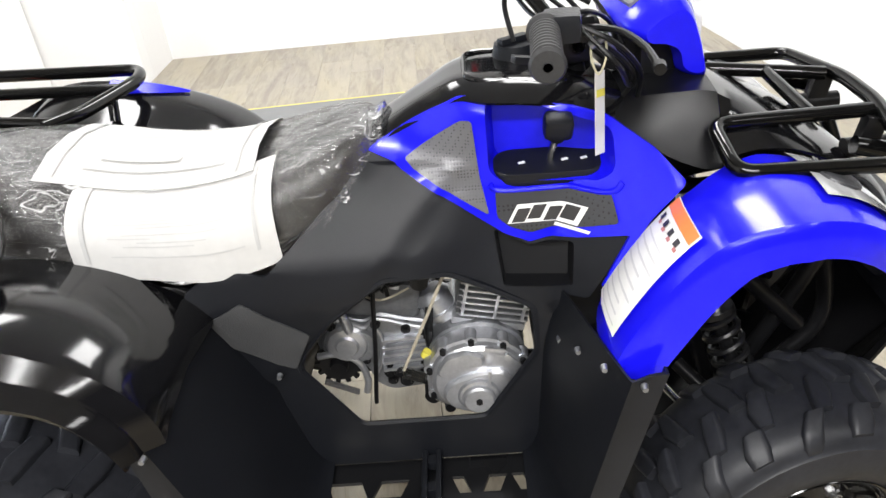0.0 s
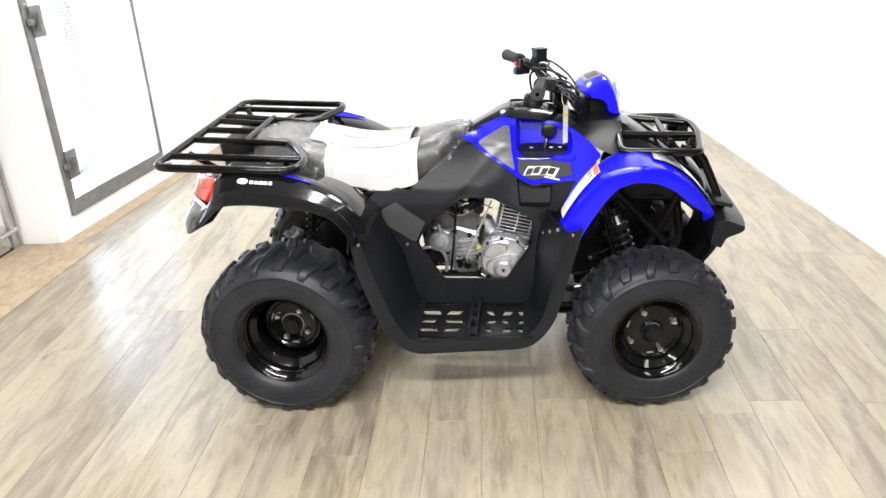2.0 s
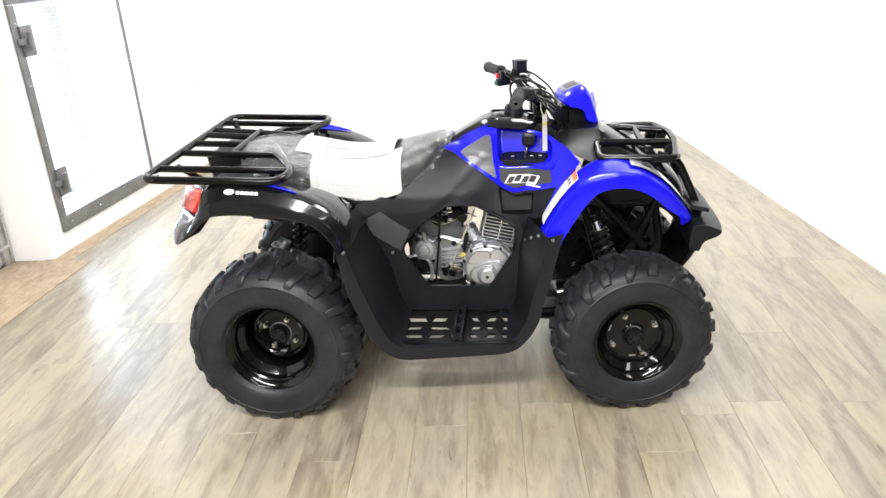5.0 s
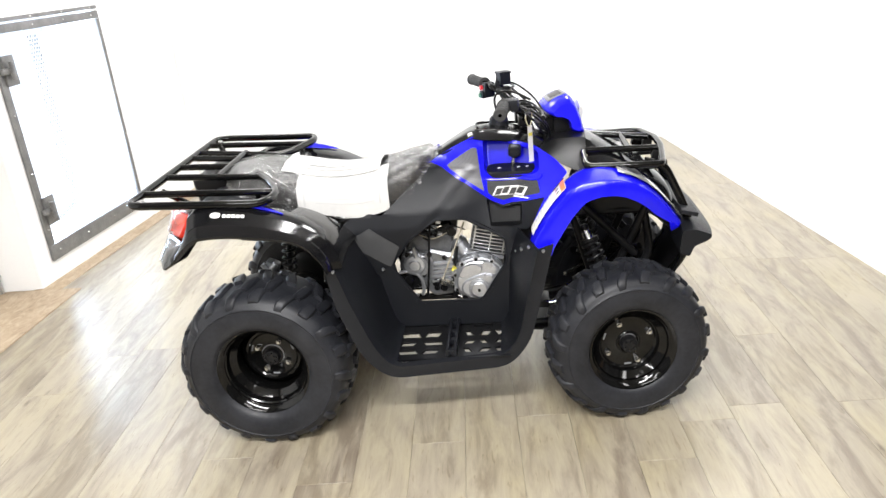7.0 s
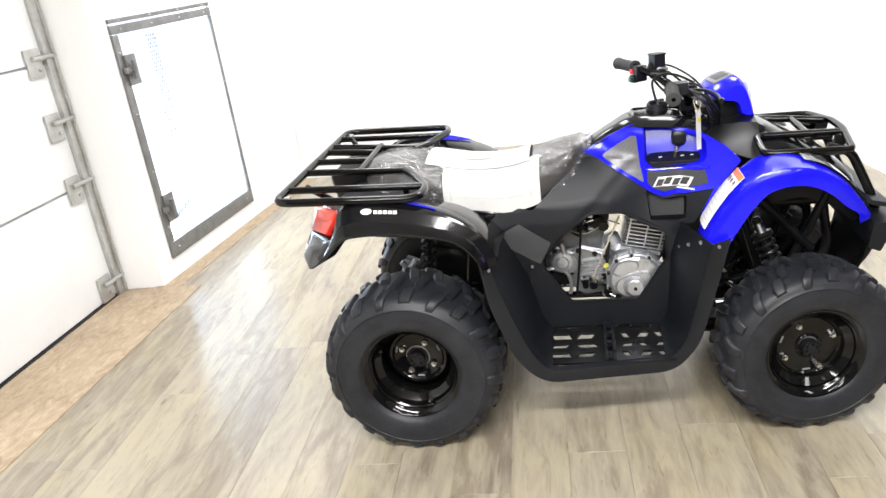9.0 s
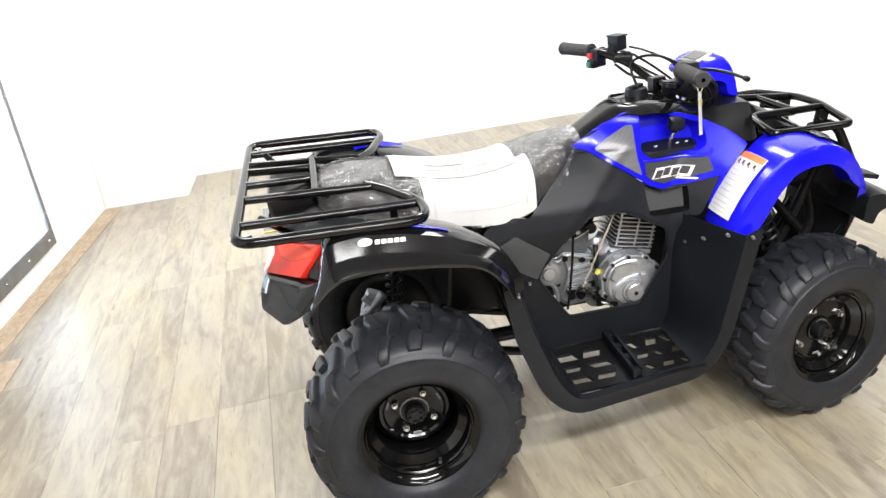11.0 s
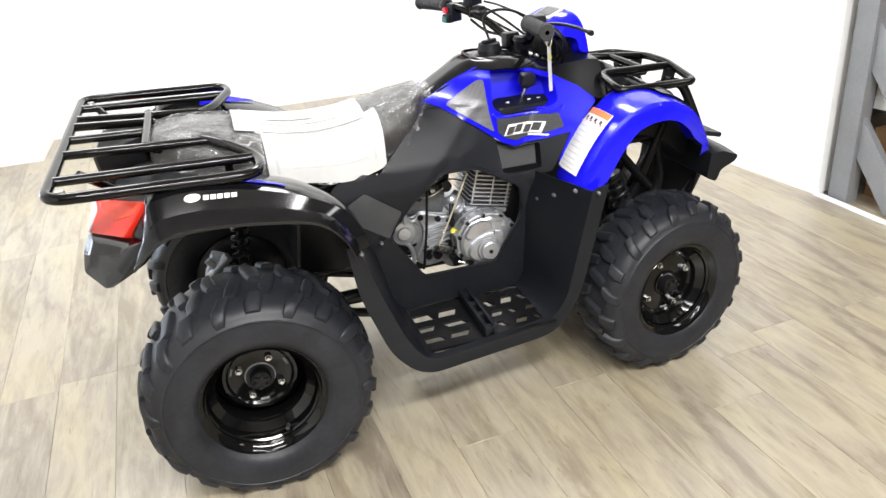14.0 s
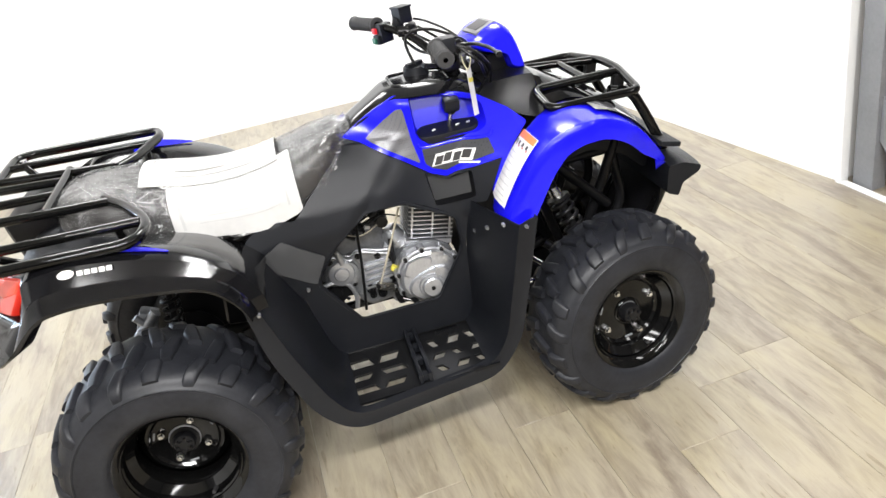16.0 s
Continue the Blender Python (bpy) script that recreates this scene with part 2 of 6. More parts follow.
def cling_film():
    """Thin clear wrapping: mostly see-through, with wrinkled gloss and white highlights painted along creases."""
    n = Nodes("clear_film")
    tree = n.tree
    clear = tree.nodes.new("ShaderNodeBsdfTransparent")
    clear.inputs["Color"].default_value = (0.98, 0.98, 0.98, 1)
    gloss = n.node("ShaderNodeBsdfGlossy", Roughness=0.07)
    gloss.inputs["Color"].default_value = (1, 1, 1, 1)
    # plain white that paints the crease glints and haze
    glint_white = tree.nodes.new("ShaderNodeBsdfDiffuse")
    glint_white.inputs["Color"].default_value = (0.8, 0.8, 0.8, 1)
    crease = n.noise(n.scaled(n.coord, 20, 52, 46), 1.0, 4, 0.6, 1.6)
    bump = n.node("ShaderNodeBump", Strength=0.9, Distance=0.012)
    n.link(crease, bump.inputs["Height"])
    n.link(bump.outputs["Normal"], gloss.inputs["Normal"])
    fres = n.node("ShaderNodeFresnel", IOR=1.5)
    n.link(bump.outputs["Normal"], fres.inputs["Normal"])
    first = tree.nodes.new("ShaderNodeMixShader")
    n.link(n.math("MULTIPLY", fres.outputs[0], 0.9), first.inputs[0])
    n.link(clear.outputs[0], first.inputs[1])
    n.link(gloss.outputs[0], first.inputs[2])
    second = tree.nodes.new("ShaderNodeMixShader")
    # painted highlights: broad and thin crease lines, plus a faint haze
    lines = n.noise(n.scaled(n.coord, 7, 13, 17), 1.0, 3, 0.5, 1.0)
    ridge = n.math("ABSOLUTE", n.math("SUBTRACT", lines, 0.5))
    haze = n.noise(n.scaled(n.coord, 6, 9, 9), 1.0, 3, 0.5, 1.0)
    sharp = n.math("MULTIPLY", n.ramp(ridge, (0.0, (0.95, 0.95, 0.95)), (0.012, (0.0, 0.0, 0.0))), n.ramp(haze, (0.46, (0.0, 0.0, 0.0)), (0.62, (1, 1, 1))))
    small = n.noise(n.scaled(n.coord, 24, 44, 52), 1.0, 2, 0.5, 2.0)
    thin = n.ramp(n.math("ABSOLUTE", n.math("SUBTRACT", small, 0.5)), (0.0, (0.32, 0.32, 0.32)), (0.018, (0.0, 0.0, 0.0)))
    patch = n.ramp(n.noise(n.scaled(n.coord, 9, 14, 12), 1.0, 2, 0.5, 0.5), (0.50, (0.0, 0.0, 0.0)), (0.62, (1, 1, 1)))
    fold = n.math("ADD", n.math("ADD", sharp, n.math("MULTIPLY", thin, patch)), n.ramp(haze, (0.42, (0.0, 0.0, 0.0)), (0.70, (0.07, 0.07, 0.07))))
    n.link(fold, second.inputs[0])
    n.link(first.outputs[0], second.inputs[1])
    n.link(glint_white.outputs[0], second.inputs[2])
    n.link(second.outputs[0], tree.nodes["Material Output"].inputs["Surface"])
    return n.mat


PLANK, BOARD, FILM = plank_wood(), chip_board(), cling_film()


# ---- mesh helpers ----
def finish(bm, name, mat, angle=38):
    me = bpy.data.meshes.new(name)
    bmesh.ops.recalc_face_normals(bm, faces=bm.faces)
    bm.to_mesh(me)
    bm.free()
    me.materials.append(mat)
    me.shade_smooth()
    me.set_sharp_from_angle(angle=radians(angle))
    return me


def thing(name, label, category, group="", kind="", at=(0, 0, 0)):
    ob = new(name)
    ob.location = at
    ob.empty_display_size = 0.1
    return tagged(ob, label, category, group, kind)


def part(name, bm, mat, parent, label="", m=None, angle=38):
    """One mesh under a thing or a part; m is its pose in its parent's frame (world axes when the parent is unturned)."""
    ob = new(name, finish(bm, name, mat, angle))
    ob.parent = parent
    if m is not None:
        ob.matrix_basis = m
    return tagged(ob, label)


def solo(name, bm, mat, label="", category="", group="", kind="", angle=38):
    return tagged(new(name, finish(bm, name, mat, angle)), label, category, group, kind)


def box(bm, c, s, rot=None, bevel=0.0, seg=2):
    m = Matrix.Translation(c) @ (rot.to_4x4() if rot is not None else Matrix()) @ Matrix.Diagonal((*s, 1))
    made = bmesh.ops.create_cube(bm, size=1.0, matrix=m)
    if bevel:
        edges = list({e for v in made["verts"] for e in v.link_edges})
        bmesh.ops.bevel(bm, geom=edges, offset=bevel, segments=seg, affect="EDGES", profile=0.7)


def rotated(rx=0, ry=0, rz=0):
    return Euler([radians(a) for a in (rx, ry, rz)]).to_matrix()


def rod(bm, a, b, r, r2=None, seg=14, caps=True):
    a, b = Vector(a), Vector(b)
    d = b - a
    m = Matrix.Translation((a + b) / 2) @ d.to_track_quat("Z", "Y").to_matrix().to_4x4()
    bmesh.ops.create_cone(bm, cap_ends=caps, cap_tris=False, segments=seg, radius1=r, radius2=r if r2 is None else r2, depth=d.length, matrix=m)


def filleted(pts, r, n=5, closed=False):
    """A polyline with its corners rounded."""
    pts = [Vector(p) for p in pts]
    out = []
    k = len(pts)
    for i, p in enumerate(pts):
        if not closed and i in (0, k - 1):
            out.append(p)
            continue
        a, b = pts[i - 1] - p, pts[(i + 1) % k] - p
        t = min(r, a.length * 0.48, b.length * 0.48)
        p0, p1 = p + a.normalized() * t, p + b.normalized() * t
        for j in range(n + 1):
            u = j / n
            out.append(p0 * (1 - u) ** 2 + p * 2 * u * (1 - u) + p1 * u * u)
    return out


def spline(pts, n=6, closed=False):
    """A Catmull-Rom curve through points of any size."""
    pts = [Vector(p) for p in pts]
    k = len(pts)
    out = []
    for i in range(k if closed else k - 1):
        if closed:
            p0, p1, p2, p3 = pts[i - 1], pts[i], pts[(i + 1) % k], pts[(i + 2) % k]
        else:
            p0, p1, p2, p3 = pts[max(i - 1, 0)], pts[i], pts[i + 1], pts[min(i + 2, k - 1)]
        for j in range(n):
            t = j / n
            out.append(0.5 * (2 * p1 + (p2 - p0) * t + (2 * p0 - 5 * p1 + 4 * p2 - p3) * t * t + (3 * p1 - p0 - 3 * p2 + p3) * t ** 3))
    if not closed:
        out.append(pts[-1])
    return out


def tube(bm, pts, r, seg=10, closed=False, fillet=0.0, caps=True):
    """A round tube along a path."""
    pts = filleted(pts, fillet, 6, closed) if fillet else [Vector(p) for p in pts]
    k = len(pts)
    rings = []
    ref = None
    for i, p in enumerate(pts):
        a = pts[i - 1] if (i or closed) else p
        b = pts[(i + 1) % k] if (i < k - 1 or closed) else p
        d = (b - a).normalized()
        if ref is None:
            ref = d.orthogonal().normalized()
        ref = (ref - d * ref.dot(d)).normalized()
        side = d.cross(ref)
        rings.append([bm.verts.new(p + r * (math.cos(t) * ref + math.sin(t) * side)) for t in (2 * math.pi * j / seg for j in range(seg))])
    for i in range(k if closed else k - 1):
        a, b = rings[i], rings[(i + 1) % k]
        off = 0
        if closed and i == k - 1:
            off = min(range(seg), key=lambda o: (b[o].co - a[0].co).length)
        for j in range(seg):
            bm.faces.new((a[j], a[(j + 1) % seg], b[(j + 1 + off) % seg], b[(j + off) % seg]))
    if caps and not closed:
        bm.faces.new(rings[0][::-1])
        bm.faces.new(rings[-1])


def loft(bm, rings, loop=False, cap=False):
    """A skin over rows of points of equal count. loop: each row closes on itself."""
    vs = [[bm.verts.new(p) for p in ring] for ring in rings]
    faces = []
    for a, b in zip(vs, vs[1:]):
        n = len(a)
        for j in range(n if loop else n - 1):
            faces.append(bm.faces.new((a[j], a[(j + 1) % n], b[(j + 1) % n], b[j])))
    if cap and loop:
        faces += [bm.faces.new(vs[0][::-1]), bm.faces.new(vs[-1])]
    return faces


def thicken(bm, t):
    bmesh.ops.recalc_face_normals(bm, faces=bm.faces)
    bmesh.ops.solidify(bm, geom=bm.faces[:], thickness=t)


def lathe(bm, profile, seg=48):
    """Turned round the y axis: (radius, y) pairs."""
    loft(bm, [[(r * math.sin(t), y, r * math.cos(t)) for r, y in profile] for t in (2 * math.pi * i / seg for i in range(seg + 1))])
    bmesh.ops.remove_doubles(bm, verts=bm.verts, dist=1e-5)


def plate(bm, outer, holes=(), thick=0.004, shape=None, cut=0.0, plane="xz"):
    """A sheet with holes, cut into small faces and bent by shape(x, z) -> y (or by z for plane 'xy')."""
    edges = []
    for loop in (outer, *holes):
        vs = [bm.verts.new((p[0], 0, p[1])) for p in loop]
        edges += [bm.edges.new((a, b)) for a, b in zip(vs, vs[1:] + vs[:1])]
    bmesh.ops.triangle_fill(bm, use_beauty=True, use_dissolve=False, edges=edges)
    if cut:
        lo = [min(p[i] for p in outer) for i in (0, 1)]
        hi = [max(p[i] for p in outer) for i in (0, 1)]
        for axis, no in ((0, (1, 0, 0)), (1, (0, 0, 1))):
            v = lo[axis] + cut
            while v < hi[axis]:
                co = (v, 0, 0) if axis == 0 else (0, 0, v)
                bmesh.ops.bisect_plane(bm, geom=bm.verts[:] + bm.edges[:] + bm.faces[:], plane_co=co, plane_no=no, dist=1e-5)
                v += cut
    for f in bm.faces:
        f.normal_update()
        if f.normal.y > 0:
            f.normal_flip()
    got = bmesh.ops.extrude_face_region(bm, geom=bm.faces[:])
    back = {v for v in got["geom"] if isinstance(v, bmesh.types.BMVert)}
    for v in bm.verts:
        y = shape(v.co.x, v.co.z) if shape else 0.0
        v.co.y = y + (0.0 if v in back else thick)
    if plane == "xy":
        bmesh.ops.transform(bm, matrix=Matrix.Rotation(radians(-90), 4, "X"), verts=bm.verts)


def flipped(bm):
    for v in bm.verts:
        v.co.y = -v.co.y
    bmesh.ops.reverse_faces(bm, faces=bm.faces[:])
    return bm


def lerp_table(x, xs, ys):
    return float(np.interp(x, xs, ys))


# ---- the room ----
H = 3.0
CORNER, FAR_LEFT, STEP_Y, STEP_X, BACK_Y = (-1.678, 0.966), (-1.549, 2.87), 2.885, -1.03, 3.33
FAR_RIGHT, END_RIGHT = (1.945, 3.33), (2.412, 0.458)


def wall_between(name, a, b, t, z0=0.0, z1=H, label="plain white painted wall", holes=(), mat=None):
    """A wall from a to b, t thick to the left of that way; holes are (start, end, bottom, top) along it."""
    a, b = Vector(a), Vector(b)
    d = (b - a).normalized()
    n = Vector((-d.y, d.x))
    bm = bmesh.new()
    length = (b - a).length
    outer = [(0, z0), (length, z0), (length, z1), (0, z1)]
    plate(bm, outer, [[(s, lo), (e, lo), (e, hi), (s, hi)] for s, e, lo, hi in holes], t)
    m = Matrix(((d.x, n.x, 0, a.x), (d.y, n.y, 0, a.y), (0, 0, 1, 0), (0, 0, 0, 1)))
    bmesh.ops.transform(bm, matrix=m, verts=bm.verts)
    return solo(name, bm, mat or WALL, label, "wall", kind="structure")


# hatch opening in the left wall, measured along it from the pier's corner
HATCH = (0.12, 1.08, 0.11, 1.360)
wall_left = wall_between("wall_left", CORNER, FAR_LEFT, 0.12, holes=[(HATCH[0] + 0.02, HATCH[1] - 0.02, HATCH[2] + 0.02, HATCH[3] - 0.02)])
wall_between("wall_step", (FAR_LEFT[0] - 0.12, STEP_Y), (STEP_X, STEP_Y), 0.12)
wall_between("wall_return", (STEP_X, STEP_Y + 0.121), (STEP_X, BACK_Y), 0.12)
wall_between("wall_back", (STEP_X - 0.12, BACK_Y), (FAR_RIGHT[0] + 0.12, BACK_Y), 0.12)
wall_between("wall_right", FAR_RIGHT, END_RIGHT, 0.14)
wall_between("wall_pier", (-1.92, 0.94), CORNER, 0.10)
GARAGE_X = -1.90
# the side and rear walls are unseen and kept dark to deepen reflections
wall_between("wall_side", (GARAGE_X, -7.0), (GARAGE_X, -2.6), 0.12, label="unseen wall coloured dark to deepen reflections", mat=UNSEEN_DARK)
wall_between("wall_lintel", (GARAGE_X, -2.6), (GARAGE_X, 0.94), 0.12, 2.4, H)
wall_between("wall_rear", (6.0, -7.0), (-2.0, -7.0), 0.12, label="unseen wall coloured dark to deepen reflections", mat=UNSEEN_DARK)
# store room walls, dimmed by their colour
wall_between("wall_store", (4.6, 1.2), (4.6, -7.0), 0.12, label="store room wall with its dimness painted dark grey", mat=STORE_SHADE)
wall_between("wall_store_back", (2.35, 1.2), (4.7, 1.2), 0.12, label="store room wall with its dimness painted dark grey", mat=STORE_SHADE)

bm = bmesh.new()
box(bm, (1.3, -1.8, H + 0.05), (7.2, 10.8, 0.1))
solo("ceiling", bm, CEILING, "pale grey painted ceiling", "ceiling", kind="structure")

floor_bm = bmesh.new()
box(floor_bm, (1.3, -1.8, -0.03), (7.2, 10.8, 0.04))
floor = solo("floor", floor_bm, BOARD, "whitewashed grey-beige wood plank floor", "floor", kind="structure")

# brown worn board inside the doorway and a narrow strip along the left wall
bm = bmesh.new()
box(bm, (-1.69, -0.55, -0.001), (0.46, 3.0, 0.012), bevel=0.002)
solo("threshold_board", bm, BOARD, "brown worn board strip on the floor by the doorway", "threshold", kind="structure")
bm = bmesh.new()
box(bm, (-1.585, 1.9, -0.001), (0.15, 1.9, 0.010), rotated(0, 0, -3.9), 0.002)
solo("edge_board", bm, BOARD, "brown board strip on the floor along the wall", "threshold", kind="structure")

# thin pale moulding where the right wall ends
bm = bmesh.new()
box(bm, (2.436, 0.015, 0.006), (0.022, 0.84, 0.012), rotated(0, 0, 3.0), 0.003)
solo("baseboard", bm, WALL, "thin white strip on the floor under the opening", "baseboard", kind="structure")
bm = bmesh.new()
box(bm, (2.418, 0.447, H / 2), (0.040, 0.024, H), rotated(0, 0, 8.8), 0.004)
solo("trim", bm, WALL, "white corner trim at the wall's end", "trim", kind="structure")


# ---- sectional garage door ----
def garage_door():
    door = thing("door_1", "closed white sectional garage door with galvanised hinges", "garage door", kind="structure", at=(GARAGE_X - 0.03, -0.8, 0))
    for k in range(4):
        bm = bmesh.new()
        box(bm, (0, 0, 0.31 + 0.6 * k), (0.045, 3.4, 0.59), None, 0.008)
        part("panel", bm, DOOR_WHITE, door)
    bm = bmesh.new()
    box(bm, (0.03, 1.70, 1.2), (0.03, 0.05, 2.4), None, 0.004)
    box(bm, (0.05, 1.725, 1.2), (0.012, 0.012, 2.4), None, 0.002)
    part("track", bm, GALV, door, "galvanised steel door track")
    for z in (0.08, 0.61, 0.92, 1.22):
        bm = bmesh.new()
        box(bm, (0.03, 1.60, z), (0.012, 0.10, 0.13), rotated(0, 0, 0), 0.003)
        rod(bm, (0.045, 1.58, z + 0.02), (0.045, 1.74, z + 0.02), 0.012)
        rod(bm, (0.03, 1.62, z - 0.03), (0.048, 1.62, z - 0.03), 0.010, seg=8)
        part("hinge", bm, GALV, door, "galvanised roller hinge")
    bm = bmesh.new()
    box(bm, (0.01, 0, 0.0), (0.05, 3.4, 0.02), None, 0.004)
    part("seal", bm, RUBBER, door, "black rubber bottom seal")


garage_door()


# ---- hatch in the left wall ----
def hatch():
    a, b = Vector(CORNER), Vector(FAR_LEFT)
    d = (b - a).normalized()
    n = Vector((-d.y, d.x))
    s0, s1, z0, z1 = HATCH
    base = thing("door_2", "white mesh hatch in a grey metal frame with two latches", "hatch", kind="structure")
    base.matrix_basis = Matrix(((d.x, n.x, 0, a.x), (d.y, n.y, 0, a.y), (0, 0, 1, 0), (0, 0, 0, 1)))
    w = 0.045
    strips = (("frame_top", (s0, s1, z1 - 0.075, z1 - 0.03)), ("frame_header", (s0, s1, z1 - 0.022, z1)), ("frame_bottom", (s0, s1, z0, z0 + 0.085)), ("frame_side", (s0, s0 + w, z0 + 0.085, z1 - 0.075)), ("frame_side", (s1 - w * 0.8, s1, z0 + 0.085, z1 - 0.075)))
    for name, (x0, x1, y0, y1) in strips:
        bm = bmesh.new()
        box(bm, ((x0 + x1) / 2, -0.008, (y0 + y1) / 2), (x1 - x0 - 0.002, 0.016, y1 - y0 - 0.002), None, 0.002)
        p = part(name, bm, TRIM_GREY, base)
        wide = x1 - x0 > y1 - y0
        for k in range(4):
            u = 0.08 + 0.28 * k
            c = (x0 + (x1 - x0) * u, -0.018, (y0 + y1) / 2) if wide else ((x0 + x1) / 2, -0.018, y0 + (y1 - y0) * u)
            sb = bmesh.new()
            rod(sb, (c[0], -0.015, c[2]), (c[0], -0.019, c[2]), 0.006, 0.004, 8)
            part("screw", sb, CHROME, p)
    # wire mesh of crossing strands
    bm = bmesh.new()
    x0, x1, y0, y1 = s0 + w, s1 - w * 0.8, z0 + 0.085, z1 - 0.075
    step = 0.03
    for slope in (1, -1):
        k = -int((y1 - y0) / step) - 2
        while x0 + k * step < x1 + (y1 - y0):
            xa, ya = x0 + k * step, y0
            xb, yb = xa + slope * (y1 - y0), y1
            lo, hi = min(xa, xb), max(xa, xb)
            ta, tb = 0.0, 1.0
            for edge, side in ((x0, 1), (x1, -1)):
                fa, fb = (xa - edge) * side, (xb - edge) * side
                if fa < 0 and fb < 0:
                    ta = 2.0
                elif fa < 0:
                    ta = max(ta, fa / (fa - fb))
                elif fb < 0:
                    tb = min(tb, fa / (fa - fb))
            if ta < tb:
                pa, pb = (xa + (xb - xa) * ta, 0.004 * slope, ya + (yb - ya) * ta), (xa + (xb - xa) * tb, 0.004 * slope, ya + (yb - ya) * tb)
                rod(bm, pa, pb, 0.0011, seg=4, caps=False)
            k += 1
    tagged(part("mesh", bm, WHITE_WIRE, base, "white diamond wire mesh"), kind="stuff")
    for z in (z0 + 0.27, z0 + 1.0):
        bm = bmesh.new()
        box(bm, (s0 + 0.075, -0.022, z), (0.085, 0.014, 0.15), None, 0.004)
        box(bm, (s0 + 0.03, -0.032, z), (0.05, 0.02, 0.03), None, 0.004)
        rod(bm, (s0 + 0.06, -0.05, z - 0.045), (s0 + 0.06, -0.05, z + 0.045), 0.011, seg=10)
        rod(bm, (s0 + 0.06, -0.02, z), (s0 + 0.06, -0.055, z), 0.016, seg=10)
        part("latch", bm, TRIM_GREY, base, "dark metal latch plate with a knob")
    # added flecks that imitate the mesh's moire over a grey edge, turned out at the foot
    bm = bmesh.new()
    for k in range(46):
        v = z1 - 0.12 - 0.021 * k
        for j in range(4):
            box(bm, (0.560 + 0.021 * j - 0.0004 * k + 0.010 * (k % 2), 0.10, v), (0.010, 0.003, 0.015), rotated(0, 30, 0))
    for k in range(10):
        box(bm, (0.545 - 0.016 * k, 0.10, z1 - 1.065 - 0.004 * k), (0.010, 0.003, 0.030), rotated(0, -30, 0))
    tagged(part("strip", bm, TRIM_GREY, base, "grey flecks standing in for the moire of the mesh over an edge"), kind="stuff")
    # the white niche behind the mesh
    bm = bmesh.new()
    D = 0.38
    x0, x1, y0, y1 = s0 - 0.01, s1 + 0.01, z0 - 0.01, z1 + 0.01
    for c, s in ((((x0 + x1) / 2, D, (y0 + y1) / 2), (x1 - x0, 0.02, y1 - y0)), ((x0, D / 2 + 0.06, (y0 + y1) / 2), (0.02, D - 0.12, y1 - y0)), ((x1, D / 2 + 0.06, (y0 + y1) / 2), (0.02, D - 0.12, y1 - y0)),
                 (((x0 + x1) / 2, D / 2 + 0.06, y0), (x1 - x0, D - 0.12, 0.02)), (((x0 + x1) / 2, D / 2 + 0.06, y1), (x1 - x0, D - 0.12, 0.02))):
        box(bm, c, s)
    part("niche", bm, NICHE, base, "white niche behind the mesh")


hatch()

# ---- ceiling fittings, all out of view ----
for lx, ly, wx, wy, watts in LAMPS:
    fit_ob = thing("ceiling_light", "unseen white fluorescent ceiling light fitting, place assumed", "ceiling light", "ceiling lights", at=(lx, ly, H))
    bm = bmesh.new()
    box(bm, (0, 0, -0.03), (wx + 0.05, wy + 0.05, 0.06), None, 0.01)
    part("housing", bm, WALL, fit_ob)


# ---- storage rack and goods past the wall's end ----
def storage_rack():
    rack = thing("storage_rack", "grey painted steel storage rack frame with slanted braces", "storage rack", at=(2.472, 0.368, 0))
    turn = 4.0
    rm = rotated(0, 0, turn)
    ax = rm @ Vector((0, -1, 0))

    def bar(name, p, q, w, t):
        bm = bmesh.new()
        p3, q3 = ax * p[0] + Vector((0, 0, p[1])), ax * q[0] + Vector((0, 0, q[1]))
        d = q3 - p3
        side = rm @ Vector((1, 0, 0))
        up = side.cross(d).normalized()
        m = Matrix((( *d.normalized(),), (*up,), (*side,))).transposed()
        box(bm, (p3 + q3) / 2, (d.length, w, t), m, 0.004)
        part(name, bm, GREY_PAINT, rack)

    bar("post", (0, 0.0), (0, 2.6), 0.095, 0.06)
    bar("post", (1.0, 0.0), (1.0, 2.6), 0.095, 0.06)
    bar("brace", (-0.02, 0.73), (0.58, 0.05), 0.13, 0.03)
    bar("brace", (-0.02, 0.36), (0.26, 0.04), 0.11, 0.03)
    bar("brace", (-0.02, 1.70), (1.0, 0.62), 0.13, 0.03)
    for z in (0.62, 1.3):
        bm = bmesh.new()
        box(bm, ax * 0.5 + rm @ Vector((0.55, 0, 0)) + Vector((0, 0, z)), (1.0, 1.0, 0.04), rm, 0.004)
        part("shelf", bm, GREY_PAINT, rack)


storage_rack()


def carton(at, s, turn, label):
    ob = thing("cardboard_box", label, "box", "stored boxes", at=at)
    bm = bmesh.new()
    box(bm, (0, 0, s[2] / 2), s, rotated(0, 0, turn), 0.004)
    part("carton", bm, CARD, ob)
    bm = bmesh.new()
    box(bm, (0, 0, s[2] + 0.0005), (s[0], 0.05, 0.001), rotated(0, 0, turn))
    part("tape", bm, BUFF, ob)
    bm = bmesh.new()
    box(bm, rotated(0, 0, turn) @ Vector((-s[0] / 2 - 0.001, 0, 0)) + Vector((0, 0, s[2] * 0.72)), (0.002, s[1] * 0.32, s[2] * 0.16), rotated(0, 0, turn))
    part("label", bm, LABEL_WHITE, ob, "white printed label")


